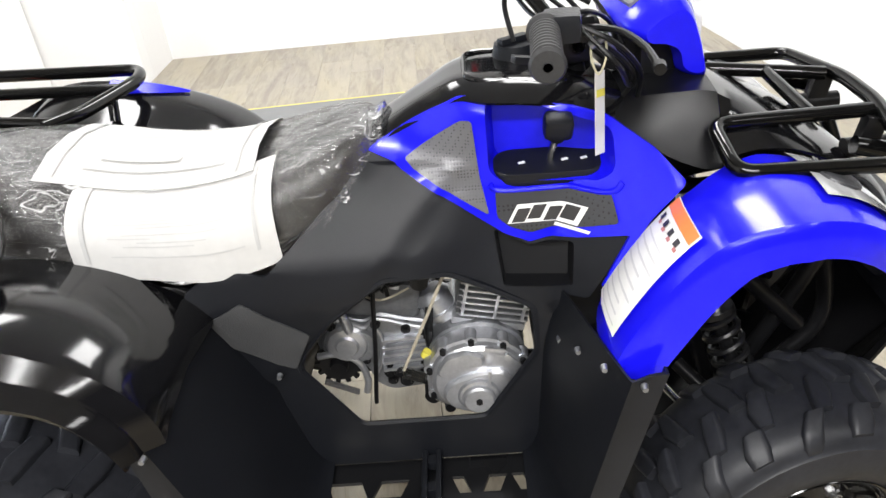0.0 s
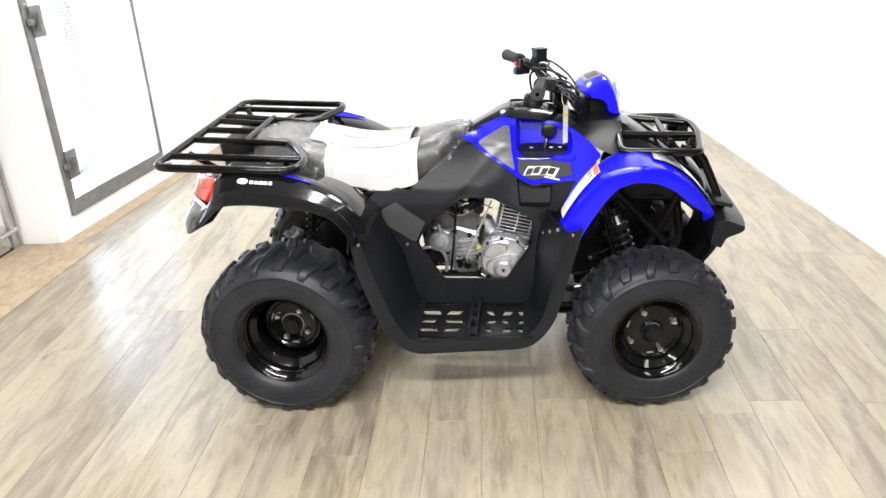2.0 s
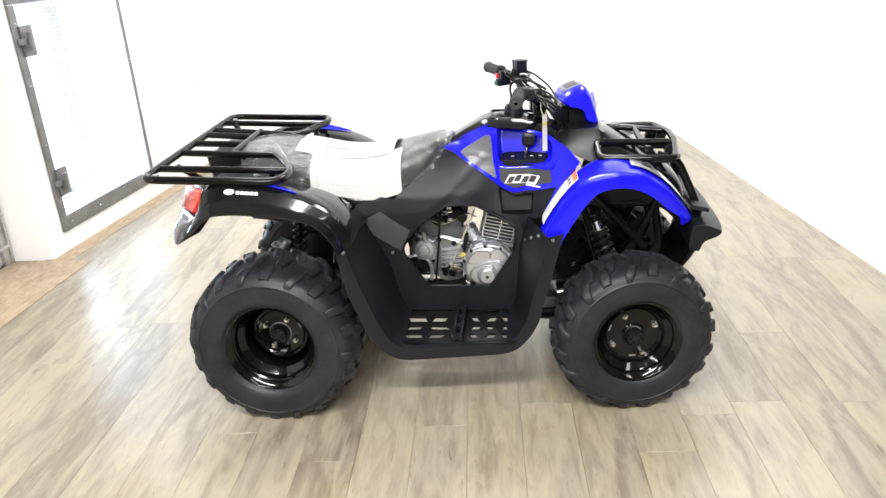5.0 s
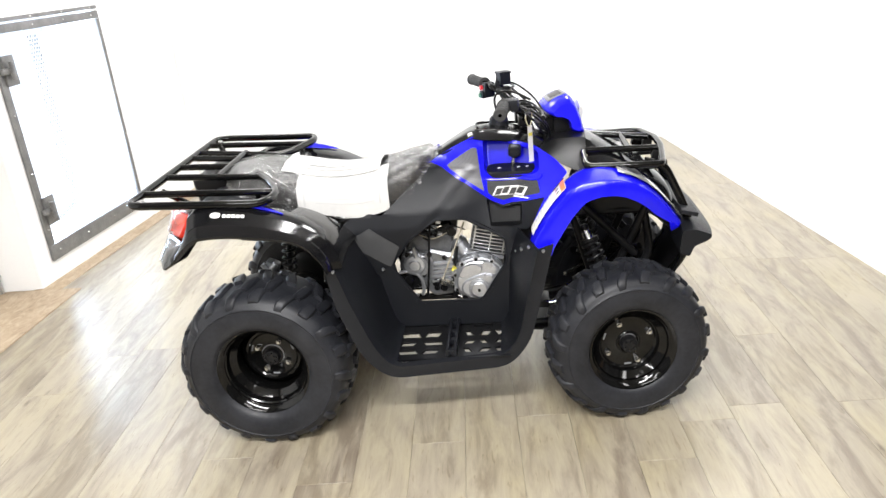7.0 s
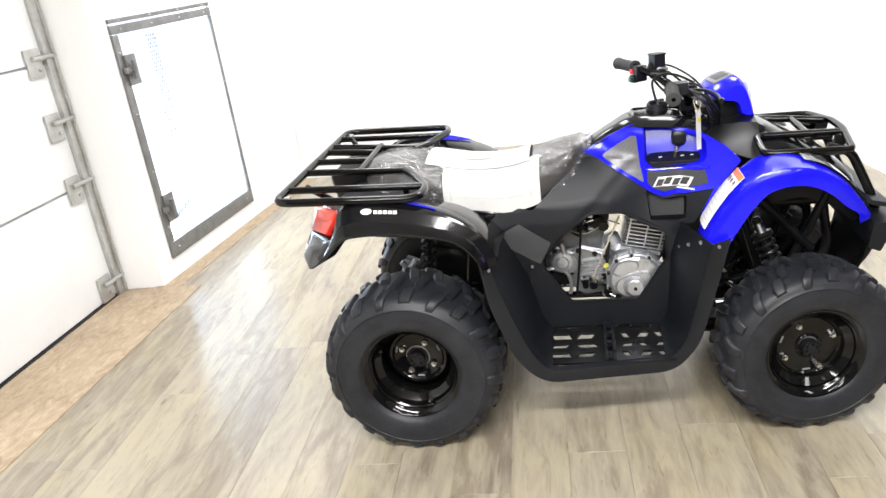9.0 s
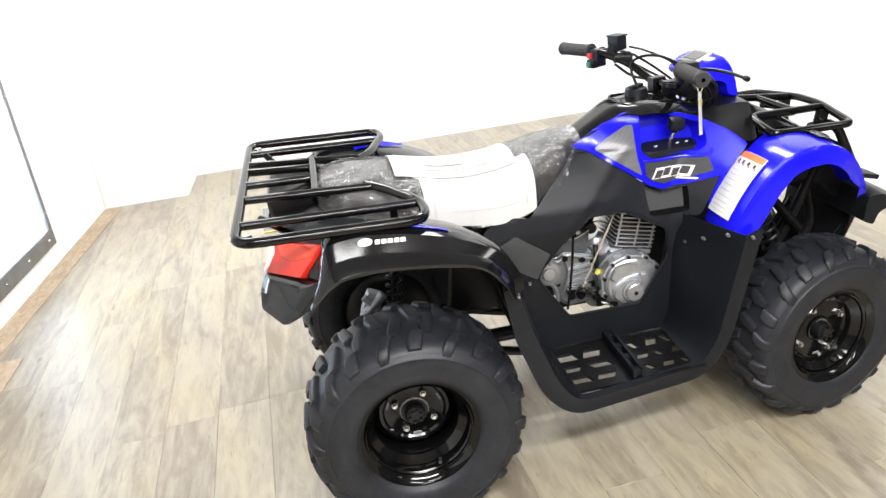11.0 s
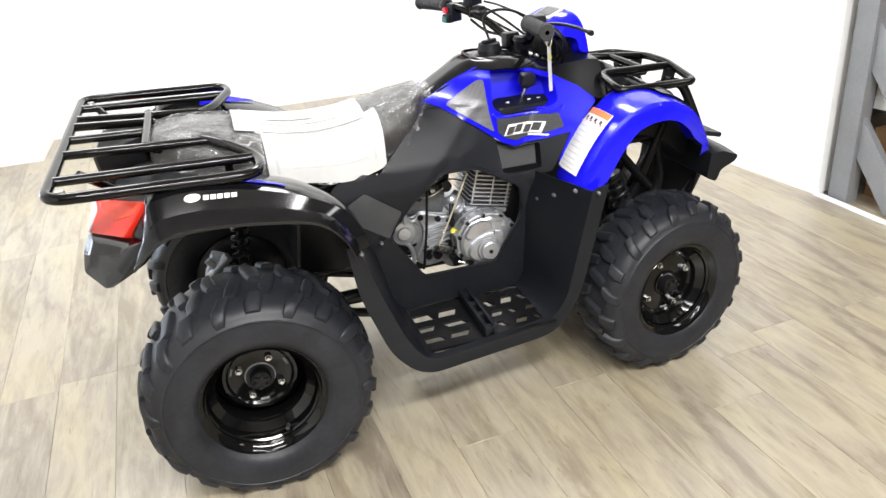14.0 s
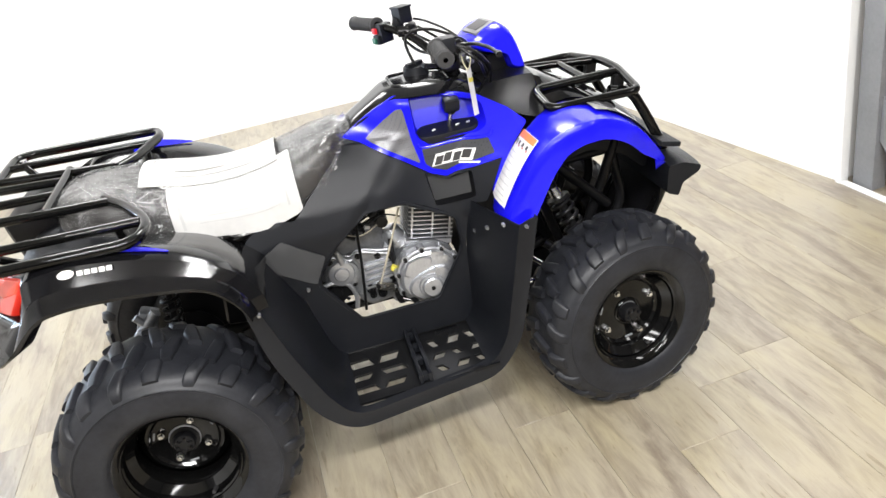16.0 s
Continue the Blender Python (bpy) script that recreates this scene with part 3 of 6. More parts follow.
carton((2.78, 0.16, 0.0), (0.36, 0.44, 0.30), 6, "brown cardboard box on the floor in the rack")
carton((2.86, -0.28, 0.0), (0.40, 0.36, 0.24), 4, "low brown cardboard box on the floor in the rack")
carton((2.78, -0.02, 0.64), (0.36, 0.5, 0.26), 8, "brown cardboard box on the rack shelf")

sign = thing("wall_sign", "small white sign hanging behind the rack brace", "sign", at=(2.535, 0.30, 0.40))
bm = bmesh.new()
box(bm, (0, 0, 0.07), (0.012, 0.075, 0.15), rotated(0, 4, 8), 0.002)
part("board", bm, LABEL_WHITE, sign)
bm = bmesh.new()
box(bm, (-0.009, 0, 0.09), (0.002, 0.05, 0.012), rotated(0, 4, 8))
part("print", bm, LABEL_BLACK, sign)
bm = bmesh.new()
tube(bm, [(0.0, 0, 0.14), (-0.02, 0.03, 0.23), (-0.05, 0.07, 0.24)], 0.002, 6)
part("cord", bm, STRING, sign)


# ---- the quad bike: x forward, y to its left, rear axle at x = 0 ----
atv = thing("quad_bike", "blue and black quad bike with a wrapped saddle on planks", "quad bike")


# wheels
def tyre_mesh(radius, half, rim, tilt, low):
    """A balloon tyre: rounded carcass with a thin ring on its side, flat where it rests."""
    bm = bmesh.new()
    wall = radius - 0.0155
    k = (wall - rim) / 0.124
    prof = [(rim - 0.006, 0.72), (rim + 0.004 * k, 0.80), (rim + 0.010 * k, 0.885), (rim + 0.020 * k, 0.945), (rim + 0.034 * k, 0.985), (rim + 0.050 * k, 1.0), (rim + 0.066 * k, 0.995), (rim + 0.080 * k, 0.975), (rim + 0.0815 * k, 0.990), (rim + 0.0845 * k, 0.988), (rim + 0.0865 * k, 0.962), (rim + 0.096 * k, 0.930), (rim + 0.107 * k, 0.860), (rim + 0.116 * k, 0.740), (rim + 0.122 * k, 0.55), (rim + 0.1255 * k, 0.28), (rim + 0.126 * k, 0.0)]
    prof = [(r, -half * y) for r, y in prof]
    lathe(bm, prof + [(r, -y) for r, y in prof[-2::-1]], 80)
    return rested(bm, tilt, low)


def rested(bm, tilt, low):
    """Turns the tyre on its axle and flattens what would sink below the floor."""
    bmesh.ops.transform(bm, matrix=Matrix.Rotation(radians(tilt), 4, "Y"), verts=bm.verts)
    for v in bm.verts:
        if v.co.z < -low:
            v.co.z = -low + 0.1 * (v.co.z + low)
    return bm


def tread_mesh(radius, half, rim, lugs, tilt, low):
    """Shoulder and crown lugs, long and short by turns, standing on the carcass."""
    bm = bmesh.new()
    wall = radius - 0.0155
    k = (wall - rim) / 0.124
    foot = [(rim + 0.091 * k, -half * 0.945), (rim + 0.103 * k, -half * 0.885), (rim + 0.115 * k, -half * 0.745), (rim + 0.122 * k, -half * 0.53), (rim + 0.126 * k, -half * 0.26), (rim + 0.126 * k, half * 0.05)]
    rise = [(0.003, 0.002), (0.007, 0.004), (0.010, 0.004), (0.012, 0.003), (0.0125, 0.0), (0.0125, 0.0)]
    rng = random.Random(3)

    def lug(a0, rows, swing, side, width):
        """One block with rounded shoulders that follows the carcass."""
        rings = []
        for i, da, w in zip(rows, swing, width):
            (r0, y0), (up, out) = foot[i], rise[i]
            t = a0 + da
            steps = ((-0.004, 0.0, -1.22), (0.62, 0.62, -1.06), (0.93, 0.93, -0.86), (1.0, 1.0, -0.55), (1.0, 1.0, 0.55), (0.93, 0.93, 0.86), (0.62, 0.62, 1.06), (-0.004, 0.0, 1.22))
            rings.append([((r0 + (up * f if f > 0 else f)) * math.sin(t + s * w), (y0 - out * g) * side, (r0 + (up * f if f > 0 else f)) * math.cos(t + s * w)) for f, g, s in steps])
        loft(bm, rings, True, True)

    step = 2 * math.pi / lugs
    for i in range(lugs):
        for side, shift in ((1, 0.0), (-1, 0.5)):
            a = (i + shift) * step + rng.uniform(-0.006, 0.006)
            if i % 2:
                lug(a, (0, 1, 2, 3), (0.0, 0.006, 0.030, 0.088), side, (0.040, 0.054, 0.058, 0.050))
                lug(a + 0.13, (3, 4, 5), (0.012, 0.050, 0.080), side, (0.046, 0.056, 0.046))
            else:
                lug(a + 0.012, (1, 2, 3), (-0.016, -0.004, 0.026), side, (0.058, 0.070, 0.056))
                lug(a + 0.075, (3, 4, 5), (0.050, 0.062, 0.105), side, (0.036, 0.058, 0.048))
    return rested(bm, tilt, low)


def rim_mesh(r, lip_y, dish_y, back_y, flat_r):
    """A deep-dished pressed steel wheel with stepped beads; the outer side is towards -y."""
    bm = bmesh.new()
    mid = dish_y + (lip_y - dish_y) * 0.42
    prof = [(r + 0.004, back_y), (r - 0.012, back_y - 0.012), (r - 0.016, dish_y + 0.03), (r - 0.034, dish_y + 0.004), (r - 0.036, mid + 0.016), (r - 0.034, mid + 0.004), (r - 0.024, mid - 0.004), (r - 0.015, mid - 0.012), (r - 0.014, lip_y + 0.030), (r - 0.010, lip_y + 0.026), (r - 0.0105, lip_y + 0.019), (r - 0.005, lip_y + 0.015), (r - 0.004, lip_y + 0.010), (r + 0.003, lip_y + 0.005), (r + 0.009, lip_y + 0.004), (r + 0.012, lip_y), (r + 0.009, lip_y - 0.004)]
    prof += [(r + 0.002, lip_y - 0.001), (r - 0.008, lip_y + 0.010)]
    lathe(bm, prof, 64)
    disc = [(0.0, dish_y - 0.002), (0.035, dish_y - 0.002), (0.040, dish_y), (flat_r - 0.014, dish_y), (flat_r - 0.008, dish_y - 0.006), (flat_r, dish_y - 0.006), (flat_r + 0.006, dish_y + 0.004), (r - 0.034, dish_y + 0.012)]
    d2 = bmesh.new()
    lathe(d2, disc + [(p, y + 0.004) for p, y in disc[::-1]], 64)
    me = bpy.data.meshes.new("tmp")
    d2.to_mesh(me)
    d2.free()
    bm.from_mesh(me)
    bpy.data.meshes.remove(me)
    return bm


def wheel(at, radius, half, rim, lip, dish, turn, lugs, outer, bolts0, spin, bolt_r, flat_r):
    """outer: -1 for the machine's right side, 1 for its left."""
    face = Matrix.Rotation(radians(turn), 4, "Z") if outer < 0 else Matrix.Rotation(radians(180 + turn), 4, "Z")
    w = part("wheel", rim_mesh(rim, -lip, -dish, lip * 0.9, flat_r), PAINT, atv, "black gloss pressed steel wheel", Matrix.Translation(at) @ face)
    low = at[2] + 0.001
    part("tyre", tyre_mesh(radius, half, rim, spin, low), RUBBER, w, "black rubber tyre", None, 40)
    tagged(part("tread", tread_mesh(radius, half, rim, lugs, spin, low), RUBBER, w, "chunky rubber tread lugs", None, 48), kind="stuff")
    bm = bmesh.new()
    lathe(bm, [(0.0, -dish - 0.034), (0.012, -dish - 0.034), (0.014, -dish - 0.031), (0.0235, -dish - 0.029), (0.0265, -dish - 0.024), (0.028, -dish + 0.004)], 28)
    part("hub_cap", bm, STEEL, w, "black hub cap")
    for k in range(6):
        t = radians(15 + 60 * k)
        bm = bmesh.new()
        box(bm, (0.0165 * math.sin(t), -dish - 0.034, 0.0165 * math.cos(t)), (0.007, 0.008, 0.009), Matrix.Rotation(t, 3, "Y"), 0.0012)
        part("hub_tooth", bm, STEEL, w)
    bm = bmesh.new()
    tube(bm, [(0.0345 * math.sin(t), -dish - 0.004, 0.0345 * math.cos(t)) for t in (2 * math.pi * i / 32 for i in range(32))], 0.0042, 8, True)
    part("hub_ring", bm, ZINC_DULL if turn == 0 else PAINT, w, "metal ring round the hub")
    for k in range(4):
        t = radians(bolts0 + 90 * k)
        c = Vector((bolt_r * math.sin(t), 0, bolt_r * math.cos(t)))
        bm = bmesh.new()
        rod(bm, c + Vector((0, -dish - 0.011, 0)), c + Vector((0, -dish + 0.002, 0)), 0.0088, 0.0096, 6)
        rod(bm, c + Vector((0, -dish - 0.017, 0)), c + Vector((0, -dish - 0.011, 0)), 0.005, 0.007, 10)
        part("lug_nut", bm, CHROME, w, "bright lug nut")
    for k in range(3):
        t = radians(70 + 110 * k)
        bm = bmesh.new()
        box(bm, ((flat_r - 0.020) * math.sin(t), -dish - 0.0005, (flat_r - 0.020) * math.cos(t)), (0.022, 0.003, 0.005), Matrix.Rotation(t, 3, "Y"), 0.001)
        part("stamping", bm, GREY_PAINT, w, "stamped mark")
    bm = bmesh.new()
    t = radians(160)
    c = Vector(((rim - 0.020) * math.sin(t), 0, (rim - 0.020) * math.cos(t)))
    rod(bm, c + Vector((0, -lip + 0.045, 0)), c * 0.93 + Vector((0, -lip + 0.020, 0)), 0.0055, 0.0045, 10)
    part("valve", bm, GRIP, w, "black rubber tyre valve")
    return w


STEER = 9.0
REAR_Z, FRONT_Z, FRONT_X = 0.267, 0.252, 1.159
for side in (-1, 1):
    wheel((0, 0.345 * side, REAR_Z), 0.286, 0.130, 0.144, 0.106, -0.012, 0, 20, side, 30, 4, 0.056, 0.092)
    wheel((FRONT_X, 0.298 * side, FRONT_Z), 0.263, 0.098, 0.131, 0.084, 0.026, STEER, 20, side, -24, 9, 0.073, 0.100)


# ---- body side surface ----
SKIRT = [(0.862, 0.575), (0.892, 0.640), (0.945, 0.722), (0.995, 0.778)]


def side_y(x, z):
    """Half-width of the body's side skin at (x, z); negative side is its right."""
    rear = lerp_table(z, (0.25, 0.50, 0.62, 0.68, 0.75, 0.82, 0.90), (0.168, 0.168, 0.180, 0.165, 0.118, 0.062, 0.02))
    mid = lerp_table(z, (0.25, 0.50, 0.60, 0.68, 0.77, 0.87, 0.91), (0.168, 0.165, 0.150, 0.126, 0.108, 0.098, 0.07))
    t = min(max((x - 0.58) / 0.17, 0), 1)
    t = t * t * (3 - 2 * t)
    w = rear * (1 - t) + mid * t
    p = Vector((x, z))
    d = 9.0
    for a, b in zip(SKIRT, SKIRT[1:]):
        a, b = Vector(a), Vector(b)
        u = min(max((p - a).dot(b - a) / (b - a).length_squared, 0), 1)
        d = min(d, (p - a - (b - a) * u).length)
    w = max(w, 0.205 - 0.95 * d)
    # a soft fold along the cover
    fold = (z - 0.50) - 0.95 * (x - 0.40)
    w += 0.006 * min(max(fold / 0.02, 0), 1) if z < 0.80 and x < 0.72 else 0.0
    return -w


def skin(offset):
    return lambda x, z: side_y(x, z) - offset


def both_sides(name, build, mat, label="", angle=38):
    for side in (-1, 1):
        bm = bmesh.new()
        build(bm)
        if side > 0:
            flipped(bm)
        part(name, bm, mat, atv, label, None, angle)


def flat(pts, r=0.012, n=3):
    return [(p.x, p.y) for p in filleted([(x, z, 0) for x, z in pts], r, n, True)]


WINDOW = [(0.414, 0.512), (0.474, 0.588), (0.565, 0.650), (0.660, 0.643), (0.792, 0.566), (0.794, 0.486), (0.703, 0.349), (0.488, 0.350), (0.404, 0.484)]
BLUE_LOW = [(0.558, 0.818), (0.60, 0.800), (0.690, 0.738), (0.752, 0.690), (0.790, 0.674), (0.860, 0.690), (0.926, 0.712)]
COVER = [(0.262, 0.612), (0.262, 0.655), (0.318, 0.690), (0.390, 0.672), (0.552, 0.806)] + [(x, z - 0.003) for x, z in BLUE_LOW] + [(0.915, 0.690), (0.868, 0.606), (0.835, 0.600), (0.802, 0.500), (0.788, 0.262), (0.392, 0.262), (0.362, 0.450)]
RECESS = [(0.737, 0.695), (0.790, 0.666), (0.853, 0.680), (0.848, 0.616), (0.746, 0.606)]


def tray(bm, rim, steps):
    """A sunk tray behind an opening in the side skin."""
    cx, cz = sum(p[0] for p in rim) / len(rim), sum(p[1] for p in rim) / len(rim)
    rings = [[(cx + (x - cx) * k, side_y(x, z) + depth, cz + (z - cz) * k) for x, z in rim] for k, depth in steps]
    loft(bm, rings, True)
    bm.faces.new([bm.verts.new(p) for p in rings[-1]])


both_sides("side_cover", lambda bm: plate(bm, flat(COVER, 0.008), [flat(WINDOW, 0.014, 4)[::-1], flat(RECESS, 0.006)[::-1]], 0.006, skin(0.0), 0.0155), MATTE, "matte black moulded side cover with a cut-out")

both_sides("cover_recess", lambda bm: tray(bm, flat(RECESS, 0.006), ((1.02, -0.0005), (0.99, 0.004), (0.94, 0.026), (0.92, 0.028))), SATIN, "boxed recess in the side cover")

# lip round the engine cut-out
both_sides("cutout_lip", lambda bm: tube(bm, [(x, side_y(x, z) + 0.004, z) for x, z in flat(WINDOW, 0.014, 4)], 0.006, 6, True), MATTE)

# textured pad at the knee
PAD_SHAPE = [(0.254, 0.590), (0.346, 0.636), (0.440, 0.566), (0.402, 0.490), (0.345, 0.532)]
both_sides("knee_pad", lambda bm: plate(bm, flat(PAD_SHAPE, 0.006), (), 0.003, skin(0.004), 0.03), PAD, "grained dark grey plastic pad")

# blue flank with the shifter pocket
POCKET = [(0.736, 0.886), (0.800, 0.882), (0.914, 0.838), (0.914, 0.788), (0.890, 0.770), (0.756, 0.768), (0.736, 0.784)]
FLANK = BLUE_LOW + [(0.905, 0.672), (0.885, 0.632), (0.900, 0.655), (0.950, 0.735), (0.998, 0.790), (0.965, 0.822), (0.905, 0.856), (0.860, 0.872), (0.740, 0.896), (0.700, 0.892), (0.630, 0.858)]


def flank(bm):
    plate(bm, flat(FLANK, 0.004), [flat(POCKET, 0.012)[::-1]], 0.006, skin(0.006), 0.012)
    tray(bm, flat(POCKET, 0.012), ((1.0, -0.005), (0.97, 0.006), (0.90, 0.05), (0.86, 0.058)))


both_sides("flank_panel", flank, BLUE, "glossy blue plastic flank panel")

DECAL_A = [(0.612, 0.806), (0.700, 0.862), (0.716, 0.862), (0.722, 0.780), (0.732, 0.722)]
both_sides("decal_panel", lambda bm: plate(bm, flat(DECAL_A, 0.006), (), 0.002, skin(0.0100), 0.010), DECAL, "dimpled grey triangular decal")
DECAL_B = [(0.743, 0.757), (0.905, 0.760), (0.912, 0.724), (0.862, 0.706), (0.792, 0.690), (0.760, 0.702), (0.743, 0.718)]
both_sides("decal_band", lambda bm: plate(bm, flat(DECAL_B, 0.006), (), 0.002, skin(0.0100), 0.010), DECAL_DARK, "dimpled dark grey band")
RIM_LINE = [(0.736, 0.768), (0.758, 0.757), (0.892, 0.759), (0.920, 0.776)]
both_sides("pocket_rim", lambda bm: tube(bm, [(p.x, side_y(p.x, p.y) - 0.009, p.y) for p in spline([(x, z, 0) for x, z in RIM_LINE], 6)], 0.0045, 8), BLUE, "raised blue rim under the shifter")


def slanted(x0, x1, z0, z1, lean, off):
    return lambda bm: plate(bm, [(x0, z0), (x1, z0), (x1 + lean, z1), (x0 + lean, z1)], (), 0.0012, skin(off), 0.008)


# a white slanted plaque with dark blocks and a short bar below, in place of lettering
both_sides("wordmark", slanted(0.758, 0.858, 0.707, 0.735, 0.016, 0.0120), LABEL_WHITE, "white slanted block marking")
for k in range(4):
    x = 0.765 + 0.0235 * k
    both_sides("wordmark_block", slanted(x - 0.001, x + 0.018, 0.7090 + 0.004 * (k % 2), 0.7290 + 0.004 * (k % 2), 0.011, 0.0136), LABEL_BLACK, "dark block in the marking")
both_sides("wordmark_bar", slanted(0.826, 0.872, 0.7005, 0.7045, 0.003, 0.0124), LABEL_WHITE, "short white bar under the marking")

# shifter plate, lever and knob (on the machine's right)
bm = bmesh.new()
tilt = rotated(14, 0, -2)
shape = filleted([(-0.082, -0.031, 0), (0.082, -0.031, 0), (0.082, 0.031, 0), (-0.082, 0.031, 0)], 0.030, 5, True)
loft(bm, [[Vector((0.824, -0.090, 0.777)) + tilt @ Vector((p.x * k, p.y * k, z)) for p in shape] for k, z in ((1.0, -0.012), (1.0, 0.008), (0.95, 0.011))], True, True)
shift_plate = part("shifter_plate", bm, MATTE, atv, "black shifter gate plate")
for x in (0.785, 0.848, 0.876):
    bm = bmesh.new()
    box(bm, (x, -0.098, 0.789), (0.010, 0.004, 0.0015), rotated(14, 0, 20))
    part("gate_mark", bm, LABEL_WHITE, shift_plate)
bm = bmesh.new()
rod(bm, (0.825, -0.085, 0.775), (0.836, -0.108, 0.835), 0.0055)
lever = part("shift_lever", bm, CHROME, atv, "bright steel shift lever")
bm = bmesh.new()
box(bm, (0.838, -0.111, 0.848), (0.042, 0.034, 0.034), rotated(18, 5, 0), 0.014, 4)
rod(bm, (0.835, -0.106, 0.826), (0.837, -0.110, 0.838), 0.011, 0.015)
part("knob", bm, MATTE, lever, "black lever knob")


# ---- front mudguards ----
GUARD = spline([(0.874, 0.594), (0.892, 0.640), (0.945, 0.722), (1.000, 0.778), (1.052, 0.799), (1.112, 0.803), (1.182, 0.782), (1.248, 0.734), (1.303, 0.668), (1.342, 0.612)], 4)


def guard_point(u, v):
    """u along the arch from its rear foot (0..1), v across from the body (0) to the outer edge (1)."""
    f = u * (len(GUARD) - 1)
    i = min(int(f), len(GUARD) - 2)
    p = GUARD[i].lerp(GUARD[i + 1], f - i)
    y_in = lerp_table(u, (0, 0.35, 0.55, 1), (0.200, 0.195, 0.150, 0.130))
    y_out = lerp_table(u, (0, 0.55, 0.72, 1), (0.350, 0.352, 0.325, 0.238))
    d = (GUARD[i + 1] - GUARD[i]).normalized()
    nx, nz = -d.y, d.x
    crown = 0.006 * (1 - (2 * v - 1) ** 2) - 0.004 * v - 0.02 * max(0.35 - v, 0)
    return Vector((p.x + nx * crown, -(y_in + (y_out - y_in) * v), p.y + nz * crown)), Vector((nx, 0, nz))


def mudguard(bm):
    rings = []
    n = 44
    for k in range(n + 1):
        u = k / n
        row = [guard_point(u, v)[0] for v in (0, 0.2, 0.4, 0.6, 0.75, 0.9, 0.97)]
        edge, nor = guard_point(u, 1.0)
        lip = lerp_table(u, (0, 0.15, 0.5, 0.85, 1), (0.058, 0.060, 0.048, 0.040, 0.010))
        row += [edge - nor * 0.006, edge - nor * 0.02 + Vector((0, -0.004, 0)), edge - nor * lip + Vector((0, -0.006, 0)), edge - nor * lip + Vector((0, 0.010, 0))]
        rings.append(row)
    loft(bm, rings)
    thicken(bm, 0.0035)


both_sides("front_mudguard", mudguard, BLUE, "glossy blue plastic front mudguard")


def on_guard(bm, u0, u1, v0, v1, off, nu=8, nv=3):
    """A thin patch that lies on the mudguard."""
    rings = []
    for i in range(nu + 1):
        row = []
        for j in range(nv + 1):
            p, nor = guard_point(u0 + (u1 - u0) * i / nu, v0 + (v1 - v0) * j / nv)
            row.append(p + nor * (off + 0.004))
        rings.append(row)
    loft(bm, rings)


def guard_part(name, mat, patches, off, parent, label=""):
    bm = bmesh.new()
    for p in patches:
        on_guard(bm, *p, off)
    return part(name, bm, mat, parent, label)


sticker = guard_part("warning_label", LABEL_WHITE, [(0.088, 0.312, 0.06, 0.80)], 0.002, atv, "white warning label with an orange head band")
guard_part("label_head", LABEL_ORANGE, [(0.285, 0.310, 0.08, 0.78)], 0.0032, sticker, "orange head band")
guard_part("label_print", LABEL_GREY, [(0.102 + 0.0165 * k, 0.106 + 0.0165 * k, 0.12, 0.72 - 0.06 * (k % 3)) for k in range(9)], 0.003, sticker)
guard_part("label_signs", LABEL_BLACK, [(0.262, 0.276, 0.14 + 0.16 * k, 0.21 + 0.16 * k) for k in range(4)], 0.003, sticker)
guard_part("label_marks", LABEL_RED, [(0.256, 0.263, 0.19 + 0.16 * k, 0.25 + 0.16 * k) for k in range(4)], 0.0036, sticker)

# smoky lamp glass set into the front of the mudguards
def guard_glass(bm):
    on_guard(bm, 0.60, 0.975, 0.06, 0.74, 0.003, 18, 5)


both_sides("side_lens", guard_glass, SMOKE_LENS, "smoky marker lens on the mudguard")


def turn_lamp(bm):
    """A dark oval bulb cover under the marker lens."""
    ring = [guard_point(0.665 + 0.050 * math.cos(t), 0.40 + 0.20 * math.sin(t)) for t in (2 * math.pi * i / 20 for i in range(20))]
    mid = sum((p for p, nor in ring), Vector()) / 20
    loft(bm, [[mid + (p - mid) * k + nor * o for p, nor in ring] for k, o in ((1.0, 0.006), (0.96, 0.010), (0.70, 0.013))], True, True)


both_sides("turn_lamp", turn_lamp, DECAL_DARK, "dark oval lamp in the lens")


# ---- foot wells ----
IN_W = [(0.832, 0.605), (0.802, 0.500), (0.787, 0.300), (0.765, 0.262), (0.420, 0.262), (0.395, 0.300), (0.360, 0.450), (0.290, 0.608)]
OUT_W = [(0.885, 0.612), (0.858, 0.500), (0.815, 0.320), (0.768, 0.258), (0.418, 0.258), (0.372, 0.330), (0.318, 0.480), (0.278, 0.612)]
RIM_W = [(0.938, 0.622), (0.908, 0.500), (0.856, 0.300), (0.782, 0.212), (0.400, 0.212), (0.326, 0.290), (0.264, 0.470), (0.246, 0.612)]


